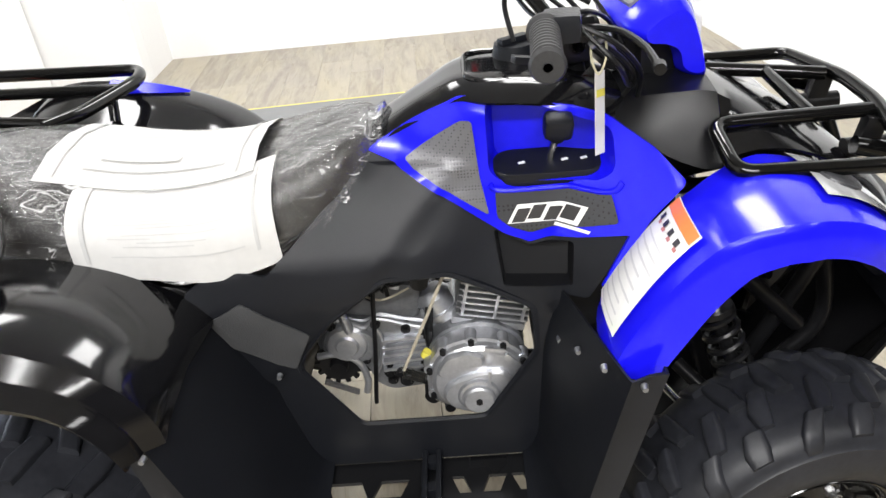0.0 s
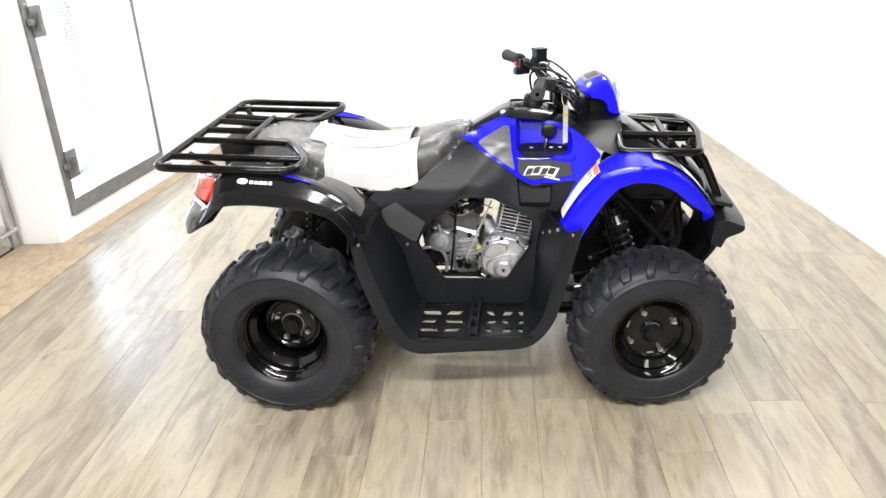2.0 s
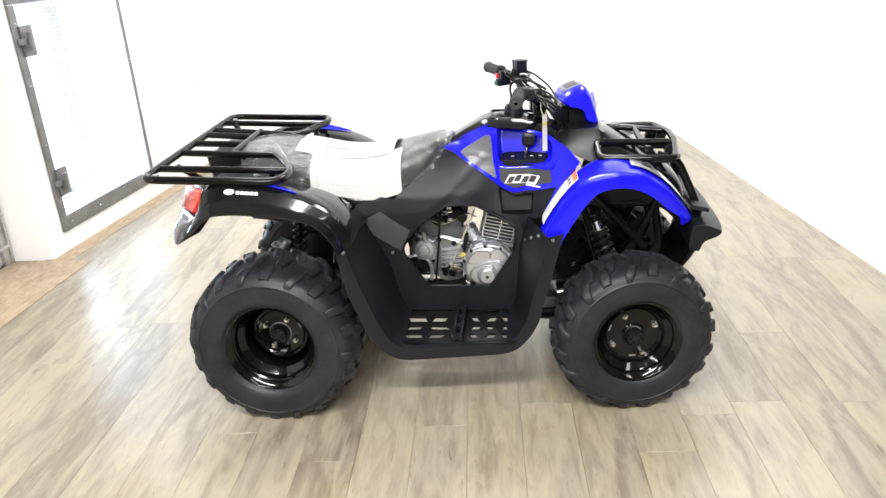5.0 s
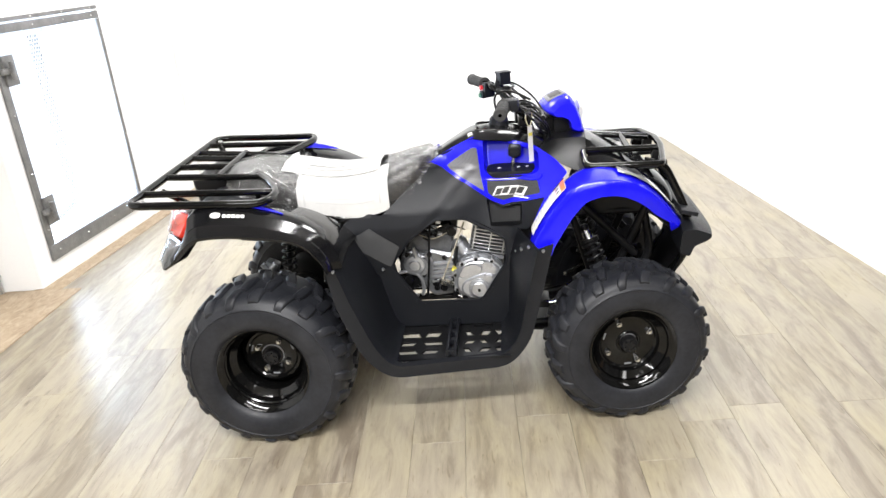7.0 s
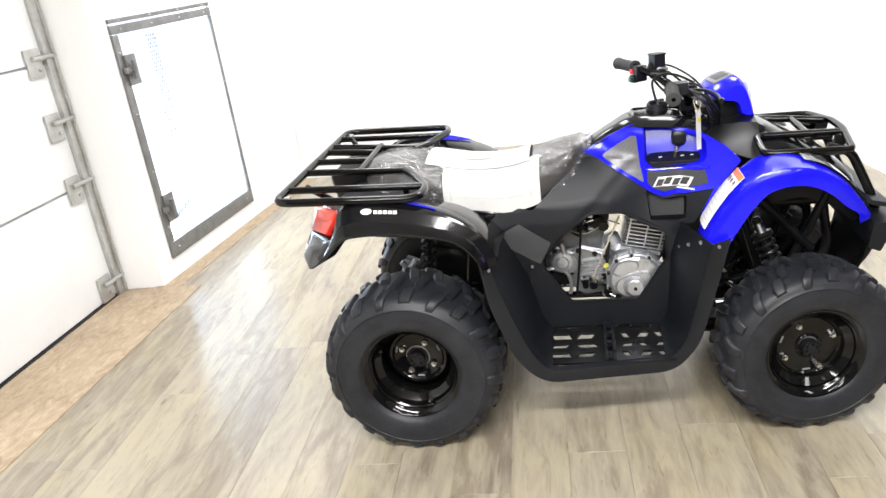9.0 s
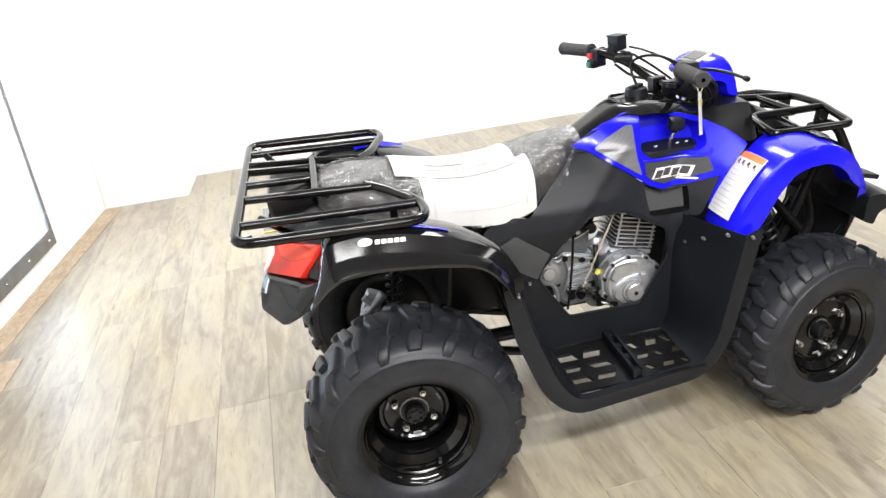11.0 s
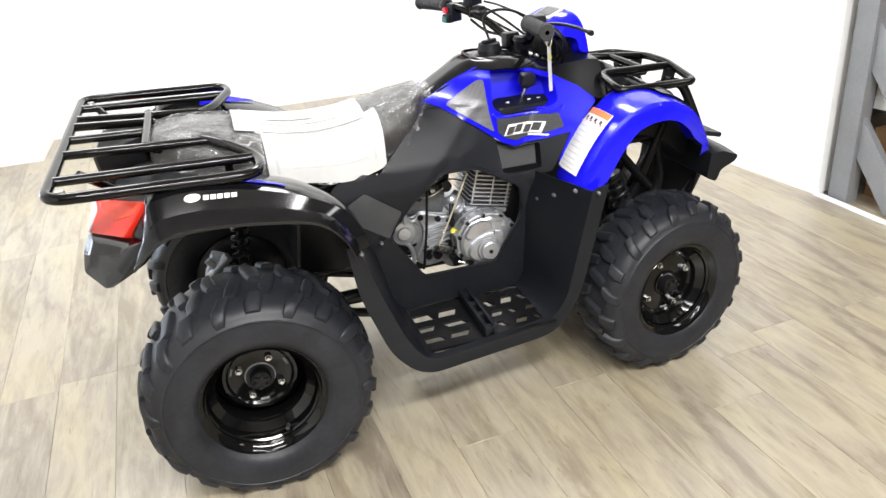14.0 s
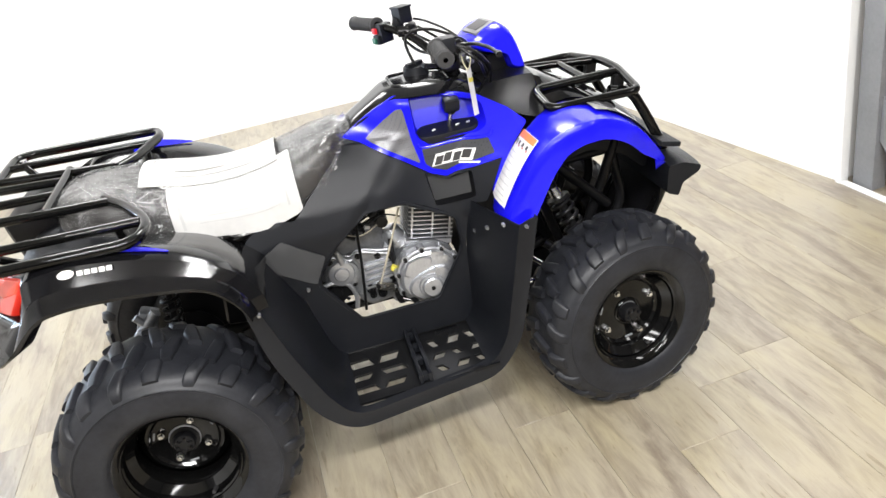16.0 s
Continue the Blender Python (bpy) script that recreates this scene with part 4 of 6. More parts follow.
def well(bm):
    curves = [filleted([(x, z, 0) for x, z in c], 0.05, 5) for c in (IN_W, OUT_W, RIM_W)]
    rings = []
    for a, b, c in zip(*curves):
        y_b = lerp_table(b.x, (0.27, 0.45, 0.75, 0.89), (-0.440, -0.425, -0.385, -0.388))
        y_a = side_y(a.x, min(a.y, 0.60))
        pa, pb, pc = Vector((a.x, y_a + 0.002, a.y)), Vector((b.x, y_b + 0.015, b.y)), Vector((c.x, y_b, c.y))
        mid = pb.lerp(pc, 0.12)
        rings.append([pa, pa.lerp(pb, 0.33), pa.lerp(pb, 0.66), pb, Vector((mid.x, y_b - 0.004, mid.z)), pb.lerp(pc, 0.55) + Vector((0, -0.006, 0)), pc + Vector((0, -0.002, 0)), pc + Vector((0, 0.012, 0))])
    skip = []
    faces = loft(bm, rings)
    gone = [f for f in faces if f.calc_center_median().z < 0.27 and f.calc_center_median().y > -0.372 and 0.43 < f.calc_center_median().x < 0.76]
    bmesh.ops.delete(bm, geom=gone, context="FACES")
    thicken(bm, 0.004)


both_sides("foot_guard", well, MATTE, "matte black foot guard with a rolled rim")


SLOTS = []
for x0, x1, columns in ((0.414, 0.574, 2), (0.630, 0.784, 3)):
    w = (x1 - x0) / columns
    for r, (y, deep) in enumerate(((-0.226, 0.018), (-0.287, 0.013), (-0.343, 0.014))):
        for k in range(columns):
            lean = 0.007 if (r + k) % 2 else -0.007
            a, wide = x0 + k * w + 0.010, w - 0.021 - 0.010 * ((r + k + columns) % 2)
            SLOTS.append([(a + lean, y + deep), (a + lean + wide, y + deep), (a - lean + wide, y - deep), (a - lean, y - deep)])


def foot_plate(bm):
    outer = [(0.400, -0.392), (0.790, -0.392), (0.790, -0.165), (0.400, -0.165)]
    plate(bm, outer, SLOTS, 0.007, None, 0, "xy")
    bmesh.ops.translate(bm, vec=(0, 0, 0.256), verts=bm.verts)


both_sides("foot_rest", foot_plate, SATIN, "slotted black foot rest")
for x in (0.589, 0.613):
    both_sides("foot_rib", lambda bm: box(bm, (x, -0.28, 0.272), (0.010, 0.222, 0.026), None, 0.003), MATTE)
for y in (-0.375, -0.305, -0.245, -0.185):
    both_sides("foot_link", lambda bm: box(bm, (0.601, y, 0.270), (0.016, 0.020, 0.018), None, 0.002), MATTE)

BOLTS = [(0.907, -0.396, 0.606), (0.864, -0.352, 0.604), (0.842, -0.268, 0.566), (0.824, -0.200, 0.534), (0.277, -0.455, 0.600), (0.376, -0.186, 0.488)]
for bx, by, bz in BOLTS:
    for side in (1, -1):
        bm = bmesh.new()
        rod(bm, (bx, (by + 0.006) * side, bz), (bx, (by - 0.0035) * side, bz), 0.0052, 0.0038, 10)
        part("bolt", bm, ALLOY_DARK, atv, "bright bolt head")


# ---- tank cover, hood and steering cowl ----
def hump(x, hw, top, drop, n=9, flat_part=0.55):
    """A row across the machine: flat in the middle, falling to the sides."""
    row = []
    for i in range(n):
        v = -1 + 2 * i / (n - 1)
        f = max(abs(v) - flat_part, 0) / (1 - flat_part)
        row.append((x, v * hw, top - drop * f * f))
    return row


def long_skin(rows, t=0.005):
    bm = bmesh.new()
    curves = list(zip(*[spline([r[k] for r in rows], 4) for k in range(len(rows[0]))]))
    loft(bm, curves)
    thicken(bm, t)
    return bm


rows = [hump(0.545, 0.060, 0.818, 0.010), hump(0.585, 0.062, 0.846, 0.016), hump(0.645, 0.066, 0.880, 0.022), hump(0.695, 0.080, 0.905, 0.020), hump(0.740, 0.100, 0.908, 0.022), hump(0.800, 0.102, 0.905, 0.024), hump(0.870, 0.100, 0.892, 0.026), hump(0.935, 0.096, 0.872, 0.03)]
part("tank_cover", long_skin(rows), GLOSS, atv, "glossy black tank cover")
bm = bmesh.new()
rod(bm, (0.79, 0.04, 0.898), (0.79, 0.04, 0.926), 0.036, 0.030, 24)
box(bm, (0.79, 0.04, 0.930), (0.050, 0.016, 0.012), rotated(0, 0, 30), 0.004)
part("fuel_cap", bm, MATTE, atv, "black fuel cap")
bm = bmesh.new()
tube(bm, [(0.712, -0.06, 0.908), (0.712, 0.07, 0.908), (0.86, 0.075, 0.899), (0.86, -0.065, 0.890)], 0.0045, 8, True, 0.03)
part("cap_surround", bm, GLOSS, atv, "raised rim round the fuel cap")


def cowl_row(x, hw, top, side_w, side_z):
    return [(x, -side_w, side_z), (x, -(side_w + hw) / 2 - 0.004, (top + side_z) / 2), (x, -hw, top - 0.004), (x, -hw * 0.5, top), (x, 0, top + 0.002), (x, hw * 0.5, top), (x, hw, top - 0.004), (x, (side_w + hw) / 2 + 0.004, (top + side_z) / 2), (x, side_w, side_z)]


rows = [cowl_row(0.885, 0.06, 0.860, 0.098, 0.850), cowl_row(0.930, 0.070, 0.868, 0.108, 0.835), cowl_row(0.985, 0.078, 0.872, 0.122, 0.795), cowl_row(1.040, 0.082, 0.874, 0.134, 0.772), cowl_row(1.066, 0.083, 0.870, 0.136, 0.775)]
part("steering_cowl", long_skin(rows), SATIN, atv, "matte black steering cowl")
rows = [cowl_row(1.068, 0.080, 0.866, 0.138, 0.786), cowl_row(1.120, 0.085, 0.838, 0.142, 0.800), cowl_row(1.190, 0.095, 0.800, 0.142, 0.785), cowl_row(1.260, 0.100, 0.758, 0.135, 0.735), cowl_row(1.320, 0.100, 0.700, 0.130, 0.660), cowl_row(1.345, 0.098, 0.640, 0.125, 0.600)]
part("hood", long_skin(rows), GLOSS, atv, "glossy black front hood")


# ---- seat ----
def seat_row(x, hw, top, low, n=13):
    row = []
    for i in range(n):
        a = math.pi * i / (n - 1)
        c, s = math.cos(a), math.sin(a)
        row.append((x, -hw * math.copysign(abs(c) ** 0.55, c), low + (top - low) * abs(s) ** 0.5))
    return row


SEAT = [(-0.150, 0.070, 0.800, 0.745), (-0.125, 0.115, 0.835, 0.735), (-0.04, 0.150, 0.842, 0.722), (0.08, 0.162, 0.822, 0.708), (0.20, 0.164, 0.798, 0.698), (0.32, 0.157, 0.796, 0.682), (0.42, 0.142, 0.815, 0.702), (0.50, 0.116, 0.836, 0.750), (0.548, 0.078, 0.848, 0.795), (0.562, 0.058, 0.842, 0.810)]
bm = bmesh.new()
curves = list(zip(*[spline([seat_row(*s)[k] for s in SEAT], 4) for k in range(13)]))
loft(bm, curves)
bm.faces.new([bm.verts.new(p) for p in curves[0]])
bm.faces.new([bm.verts.new(p) for p in curves[-1]])
part("seat", bm, VINYL, atv, "black vinyl saddle under clear wrapping", None, 60)
bm = bmesh.new()
rows = [[(x, -hw * 1.02, low + 0.004), (x, -hw * 0.9, low - 0.012), (x, 0, low - 0.02), (x, hw * 0.9, low - 0.012), (x, hw * 1.02, low + 0.004)] for x, hw, top, low in SEAT]
loft(bm, list(zip(*[spline([r[k] for r in rows], 4) for k in range(5)])))
thicken(bm, 0.006)
part("seat_base", bm, MATTE, atv)


# ---- rear mudguard ----
TOPS = ((-0.168, 0.742), (-0.156, 0.778), (-0.140, 0.806), (-0.060, 0.815), (0.050, 0.800), (0.160, 0.766), (0.248, 0.716), (0.290, 0.655), (0.298, 0.610))
LOWS = ((-0.196, 0.672), (-0.168, 0.698), (-0.140, 0.719), (-0.104, 0.732), (-0.020, 0.734), (0.100, 0.720), (0.190, 0.698), (0.240, 0.650), (0.262, 0.602))


def rear_row(k, side):
    (tx, tz), (lx, lz) = TOPS[k], LOWS[k]
    inner = lerp_table(tx, (-0.26, 0.10, 0.30), (0.200, 0.168, 0.175)) if k < 8 else 0.20
    zi = lerp_table(tx, (-0.27, -0.15, 0.05, 0.2, 0.30), (0.715, 0.755, 0.738, 0.700, 0.610))
    mid = lambda u: (tx + (lx - tx) * u, tz + (lz - tz) * u)
    m1, m2 = mid(0.55), mid(0.62)
    row = [(tx + 0.004, inner, zi), (tx, 0.31, (zi + tz) / 2 + 0.012), (tx, 0.405, tz), (tx + 0.002, 0.428, tz - 0.008), (m1[0], 0.446, m1[1]), (m2[0], 0.456, m2[1]), (lx, 0.474, lz + 0.006), (lx, 0.472, lz - 0.002), (lx, 0.452, lz)]
    return [Vector((x, y * side, z)) for x, y, z in row]


def rear_guard(bm):
    rows = [rear_row(k, -1) for k in range(9)]
    loft(bm, list(zip(*[spline([r[k] for r in rows], 5) for k in range(9)])))
    thicken(bm, 0.004)


both_sides("rear_mudguard", rear_guard, GLOSS, "glossy black rear mudguard", 28)


def guard_stripe(bm):
    rows = [rear_row(k, -1) for k in range(9)]
    curves = list(zip(*[spline([r[k] for r in rows], 5) for k in range(9)]))[17:25]
    wide = [0.30, 0.42, 0.50, 0.56, 0.62, 0.70, 0.80, 0.92]
    loft(bm, [[c[1].lerp(c[2], w + (1.0 - w) * u) + Vector((0, 0, 0.003)) for u in (0.0, 0.33, 0.66, 1.0)] for c, w in zip(curves, wide)])
    thicken(bm, 0.001)


both_sides("side_stripe", guard_stripe, BLUE, "blue inlay on the mudguard top")


badge_face = lambda x, z: -0.4285 - (0.812 - z) * 0.40 - 0.005


def oval(bm):
    """A plain oval where the maker's mark stands."""
    ring = [(-0.055 + 0.0165 * math.cos(2 * math.pi * i / 24), 0.797 + 0.0078 * math.sin(2 * math.pi * i / 24)) for i in range(24)]
    plate(bm, ring, (), 0.002, badge_face)


both_sides("side_badge", oval, LABEL_WHITE, "white oval badge")
for k in range(5):
    x = -0.034 + 0.0142 * k
    both_sides("badge_bar", lambda bm: plate(bm, [(x, 0.7900 - 0.0010 * k), (x + 0.0112, 0.7893 - 0.0010 * k), (x + 0.0122, 0.7978 - 0.0010 * k), (x + 0.001, 0.7985 - 0.0010 * k)], (), 0.002, badge_face), LABEL_WHITE)

# centre of the tail between the mudguards
rows = [[(x, -0.21, z - 0.01), (x, -0.10, z), (x, 0.10, z), (x, 0.21, z - 0.01)] for x, z in ((-0.262, 0.70), (-0.235, 0.745), (-0.16, 0.775), (-0.05, 0.755), (0.05, 0.735))]
part("tail_deck", long_skin(rows), MATTE, atv, "matte black tail deck")


LAMP = [Vector(p) for p in ((-0.262, -0.248, 0.764), (-0.143, -0.392, 0.789), (-0.206, -0.367, 0.706), (-0.294, -0.252, 0.688))]
LAMP_OUT = (LAMP[1] - LAMP[3]).cross(LAMP[0] - LAMP[2]).normalized()
if LAMP_OUT.x > 0:
    LAMP_OUT = -LAMP_OUT


def lamp_spot(u, v, off):
    """A place on the lens: u from its inner to its outer edge, v from the bottom up."""
    return LAMP[3].lerp(LAMP[2], u).lerp(LAMP[0].lerp(LAMP[1], u), v) + LAMP_OUT * off


def lamp_patch(outline, back, front, bulge=0.85):
    """One moulded piece of the lens, by its outline on the lamp."""
    def build(bm):
        ring = filleted([lamp_spot(u, v, 0) for u, v in outline], 0.005, 3, True)
        mid = sum(ring, Vector()) / len(ring)
        loft(bm, [[mid + (p - mid) * k + LAMP_OUT * o for p in ring] for k, o in ((1.0, back), (1.0, front * 0.5), (0.94, front * 0.9), (bulge, front))], True, True)
    return build


both_sides("tail_lamp", lamp_patch([(0.0, 0.0), (1.0, 0.0), (1.0, 1.0), (0.0, 1.0)], -0.03, 0.012, 0.70), RED_LENS, "red tail lamp lens", 40)
both_sides("clear_edge", lamp_patch([(-0.02, 0.02), (0.03, 0.02), (0.14, 0.66), (0.06, 0.97), (-0.02, 0.97)], -0.02, 0.0135), CLEAR_LENS, "clear edge of the tail lamp", 40)
both_sides("lens_upper", lamp_patch([(0.26, 0.60), (0.60, 0.42), (0.97, 0.62), (0.97, 0.96), (0.12, 0.96)], 0.004, 0.0150), LENS_PALE, "paler red upper lens", 40)


def tail_housing(bm):
    """The rounded black block under and round the lamp."""
    face = [(-0.298, -0.240, 0.690), (-0.317, -0.256, 0.652), (-0.318, -0.306, 0.622), (-0.262, -0.412, 0.617), (-0.222, -0.436, 0.645), (-0.146, -0.434, 0.726), (-0.192, -0.388, 0.704)]
    back = [(-0.225, -0.215, 0.700), (-0.245, -0.235, 0.668), (-0.245, -0.300, 0.645), (-0.215, -0.390, 0.640), (-0.180, -0.418, 0.660), (-0.118, -0.424, 0.730), (-0.150, -0.350, 0.712)]
    mid = sum((Vector(p) for p in face), Vector()) / 7
    soft = [mid + (Vector(p) - mid) * 0.955 + Vector((-0.007, -0.004, 0)) for p in face]
    swell = [mid + (Vector(p) - mid) * 0.60 + Vector((-0.011, -0.007, 0)) for p in face]
    loft(bm, [filleted(r, 0.011, 4, True) for r in (back, face, soft)] + [filleted(swell, 0.006, 4, True)], True, True)


def tail_wing(bm):
    """The lamp's black surround that joins it to the mudguard."""
    a = [(-0.258, -0.240, 0.772), (-0.128, -0.405, 0.806), (-0.116, -0.398, 0.798), (-0.190, -0.235, 0.770)]
    b2 = [(-0.276, -0.246, 0.700), (-0.176, -0.402, 0.712), (-0.140, -0.416, 0.716), (-0.180, -0.270, 0.712)]
    loft(bm, [filleted(r, 0.008, 2, True) for r in (a, b2)], True, True)


both_sides("lamp_surround", tail_wing, GLOSS)
both_sides("tail_housing", tail_housing, GLOSS, "glossy black tail lamp housing", 62)
bm = bmesh.new()
box(bm, (-0.215, 0.075, 0.762), (0.13, 0.24, 0.11), rotated(0, -8, 0), 0.025, 3)
part("tool_box", bm, STEEL, atv, "black tool box under the rear rack")


# ---- rear rack ----
def bars(name, mat, paths, r, label="", fillet=0.04, closed=False, parent=None):
    made = []
    for p in paths:
        bm = bmesh.new()
        tube(bm, p, r, 12, closed, fillet)
        made.append(part(name, bm, mat, parent or atv, label))
    return made


RACK_SLOPE = 0.022


def rack_z(x, y):
    """Height of the rear rack's plane, which leans a little towards its right."""
    return 0.8425 - 0.045 * (x + 0.34) + RACK_SLOPE * y


def on_rack(*pts):
    return [(x, y, rack_z(x, y)) for x, y in pts]


bm = bmesh.new()
tube(bm, on_rack((-0.02, -0.112), (0.03, -0.170), (0.100, -0.300), (0.090, -0.408), (-0.336, -0.412), (-0.336, 0.392), (0.055, 0.392), (0.070, 0.330), (0.02, 0.170), (-0.02, 0.112)), 0.0125, 12, False, 0.050)
rear_rack = part("rear_rack", bm, PAINT, atv, "black gloss tubular rear rack")
bars("rack_bar", PAINT, [on_rack((-0.334, y), (x, y + s)) for y, s, x in ((-0.300, 0.004, 0.096), (-0.122, -0.012, -0.005), (-0.005, 0.0, -0.150), (0.110, -0.02, -0.150), (0.180, -0.05, -0.015), (0.285, 0.0, 0.06))], 0.0110, "", 0, False, rear_rack)
bars("rack_bar", PAINT, [on_rack((-0.150, -0.130), (-0.150, 0.170))], 0.0125, "", 0, False, rear_rack)
bars("rack_strut", PAINT, [[(-0.285, y, rack_z(-0.285, y)), (-0.215, y * 0.82, 0.765), (-0.17, y * 0.8, 0.74)] for y in (-0.27, 0.27)] + [[(-0.15, y, rack_z(-0.15, y) - 0.008), (-0.10, y, 0.80), (-0.09, y, 0.745)] for y in (-0.10, 0.13)] + [[(0.03, y, rack_z(0.03, y)), (0.03, y * 0.92, 0.775)] for y in (-0.29, 0.29)], 0.010, "", 0.02, False, rear_rack)
for y in (-0.37, 0.34):
    bm = bmesh.new()
    rod(bm, (-0.310, y, rack_z(-0.31, y) - 0.014), (-0.310, y, rack_z(-0.31, y) + 0.004), 0.014, 0.010, 12)
    part("rack_bolt", bm, CHROME, rear_rack, "bright rack bolt")


# ---- front rack and guard ----
bm = bmesh.new()
tube(bm, [(1.290, -0.078, 0.816), (1.050, -0.122, 0.834), (1.056, -0.223, 0.808), (1.283, -0.227, 0.803), (1.308, -0.05, 0.818), (1.308, 0.05, 0.818), (1.283, 0.227, 0.803), (1.056, 0.223, 0.808), (1.050, 0.122, 0.834), (1.290, 0.078, 0.816)], 0.0110, 12, False, 0.026)
front_rack = part("front_rack", bm, PAINT, atv, "black gloss tubular front rack")
bars("rack_bar", PAINT, [[(1.085, -0.112, 0.830), (1.085, 0.112, 0.830)], [(1.20, -0.092, 0.822), (1.20, 0.092, 0.822)]], 0.0105, "", 0.01, False, front_rack)
for y in (-0.09, 0.09):
    bm = bmesh.new()
    box(bm, (1.288, y, 0.786), (0.030, 0.022, 0.05), rotated(0, 12, 0), 0.004)
    rod(bm, (1.255, y, 0.764), (1.322, y, 0.764), 0.015, seg=12)
    part("rack_bracket", bm, STEEL, front_rack)
bars("bull_bar", PAINT, [[(1.245, y, 0.790), (1.305, y * 1.02, 0.775), (1.345, y * 1.05, 0.690), (1.388, y * 1.05, 0.590), (1.380, y, 0.470), (1.300, y * 0.9, 0.36)] for y in (-0.135, 0.135)], 0.0135, "black tubular front guard", 0.05)


def bumper(bm):
    """A wedge-nosed bumper that sweeps back to its ends."""
    rows = []
    for y in np.linspace(-0.245, 0.245, 17):
        e = abs(y) / 0.245
        cx, cz = 1.452 - 0.016 * e ** 4, 0.566
        top = 0.602 - 0.012 * e ** 4
        rows.append(filleted([(1.345, y, top - 0.002), (1.385, y, top), (cx, y, cz + 0.004), (cx - 0.008, y, cz - 0.012), (cx - 0.055, y, 0.526 + 0.008 * e ** 4), (1.368, y, 0.500), (1.335, y, 0.515)], 0.008, 2, True))
    loft(bm, rows, True, True)


bm = bmesh.new()
bumper(bm)
part("bumper", bm, MATTE, atv, "matte black plastic front bumper")
bm = bmesh.new()
box(bm, (1.372, 0, 0.632), (0.055, 0.42, 0.014), rotated(0, 14, 0), 0.004)
part("bumper_step", bm, MATTE, atv)
bm = bmesh.new()
loft(bm, [[(x, y, z) for y in (-0.155, -0.05, 0.05, 0.155)] for x, z in ((1.375, 0.53), (1.362, 0.45), (1.315, 0.36), (1.22, 0.235), (0.95, 0.215), (0.84, 0.222))])
thicken(bm, 0.006)
part("skid_plate", bm, STEEL, atv, "black skid plate")


# ---- steering: bar, grips, levers and head pod ----
STEM = Matrix.Translation((0.872, 0.035, 0)) @ Matrix.Rotation(radians(STEER), 4, "Z")


def steered(bm):
    bmesh.ops.transform(bm, matrix=STEM, verts=bm.verts)
    return bm


GRIP_X, GRIP_Z = -0.122, 1.007
bm = bmesh.new()
tube(bm, [(GRIP_X, -0.325, GRIP_Z), (-0.085, -0.205, GRIP_Z), (-0.030, -0.130, 0.975), (0.0, -0.062, 0.925), (0.0, 0.062, 0.925), (-0.030, 0.130, 0.975), (-0.085, 0.215, GRIP_Z), (GRIP_X, 0.355, GRIP_Z)], 0.0115, 12, False, 0.04)
handlebar = part("handlebar", steered(bm), PAINT, atv, "black steel handlebar")
for side in (-1, 1):
    end = 0.334 if side < 0 else 0.362
    a, b = Vector((GRIP_X, end * side, GRIP_Z)), Vector((-0.092, (end - 0.122) * side, GRIP_Z))
    bm = bmesh.new()
    prof = [(0.005, -0.010), (0.006, -0.008), (0.018, -0.008), (0.021, -0.002), (0.019, 0.002)]
    length = (b - a).length
    for k in range(10):
        s = 0.012 + k * (length - 0.03) / 9
        prof += [(0.0168, s), (0.0188, s + 0.002), (0.0188, s + 0.006), (0.0168, s + 0.008)]
    prof += [(0.0228, length - 0.006), (0.0228, length), (0.012, length + 0.002)]
    lathe(bm, prof, 22)
    m = Matrix.Translation(a) @ (b - a).to_track_quat("Y", "Z").to_matrix().to_4x4()
    bmesh.ops.transform(bm, matrix=m, verts=bm.verts)
    part("grip", steered(bm), GRIP, handlebar, "ribbed black rubber grip")
bm = bmesh.new()
box(bm, (-0.082, 0.222, 0.988), (0.040, 0.032, 0.054), rotated(0, 0, 15), 0.008)
box(bm, (-0.100, 0.224, 0.972), (0.022, 0.030, 0.026), rotated(0, 0, 15), 0.005)
switch = part("switch_box", steered(bm), MATTE, handlebar, "black handlebar switch box")
bm = bmesh.new()
box(bm, (-0.108, 0.226, 0.996), (0.010, 0.015, 0.016), rotated(0, 0, 15), 0.003)
part("stop_button", steered(bm), RED, switch, "red stop button")
bm = bmesh.new()
box(bm, (-0.113, 0.224, 0.970), (0.008, 0.018, 0.016), rotated(0, 0, 15), 0.003)
part("start_button", steered(bm), GREEN, switch, "green start button")
bm = bmesh.new()
box(bm, (-0.030, 0.196, 1.026), (0.040, 0.042, 0.040), rotated(0, 0, 15), 0.004)
box(bm, (-0.030, 0.196, 1.048), (0.045, 0.047, 0.006), rotated(0, 0, 15), 0.002)
rod(bm, (-0.05, 0.20, 0.99), (-0.04, 0.197, 1.02), 0.017)
part("brake_reservoir", steered(bm), MATTE, handlebar, "square black brake fluid reservoir")
bm = bmesh.new()
box(bm, (-0.068, -0.205, 1.008), (0.046, 0.044, 0.036), rotated(0, 0, -15), 0.009)
rod(bm, (-0.100, -0.215, 0.975), (-0.080, -0.21, 1.0), 0.010)
box(bm, (-0.118, -0.205, 0.972), (0.030, 0.014, 0.010), rotated(0, 15, 10), 0.003)
part("throttle_box", steered(bm), MATTE, handlebar, "black thumb throttle housing")


def lever_path(bm, side):
    tube(bm, [(-0.035, 0.165 * side, 0.992), (0.008, 0.200 * side, 0.992), (0.014, 0.270 * side, 0.990), (0.002, 0.340 * side, 0.988)], 0.0046, 8, False, 0.03)
    rod(bm, (0.004, 0.334 * side, 0.988), (0.000, 0.347 * side, 0.988), 0.0078, 0.0070, 12)


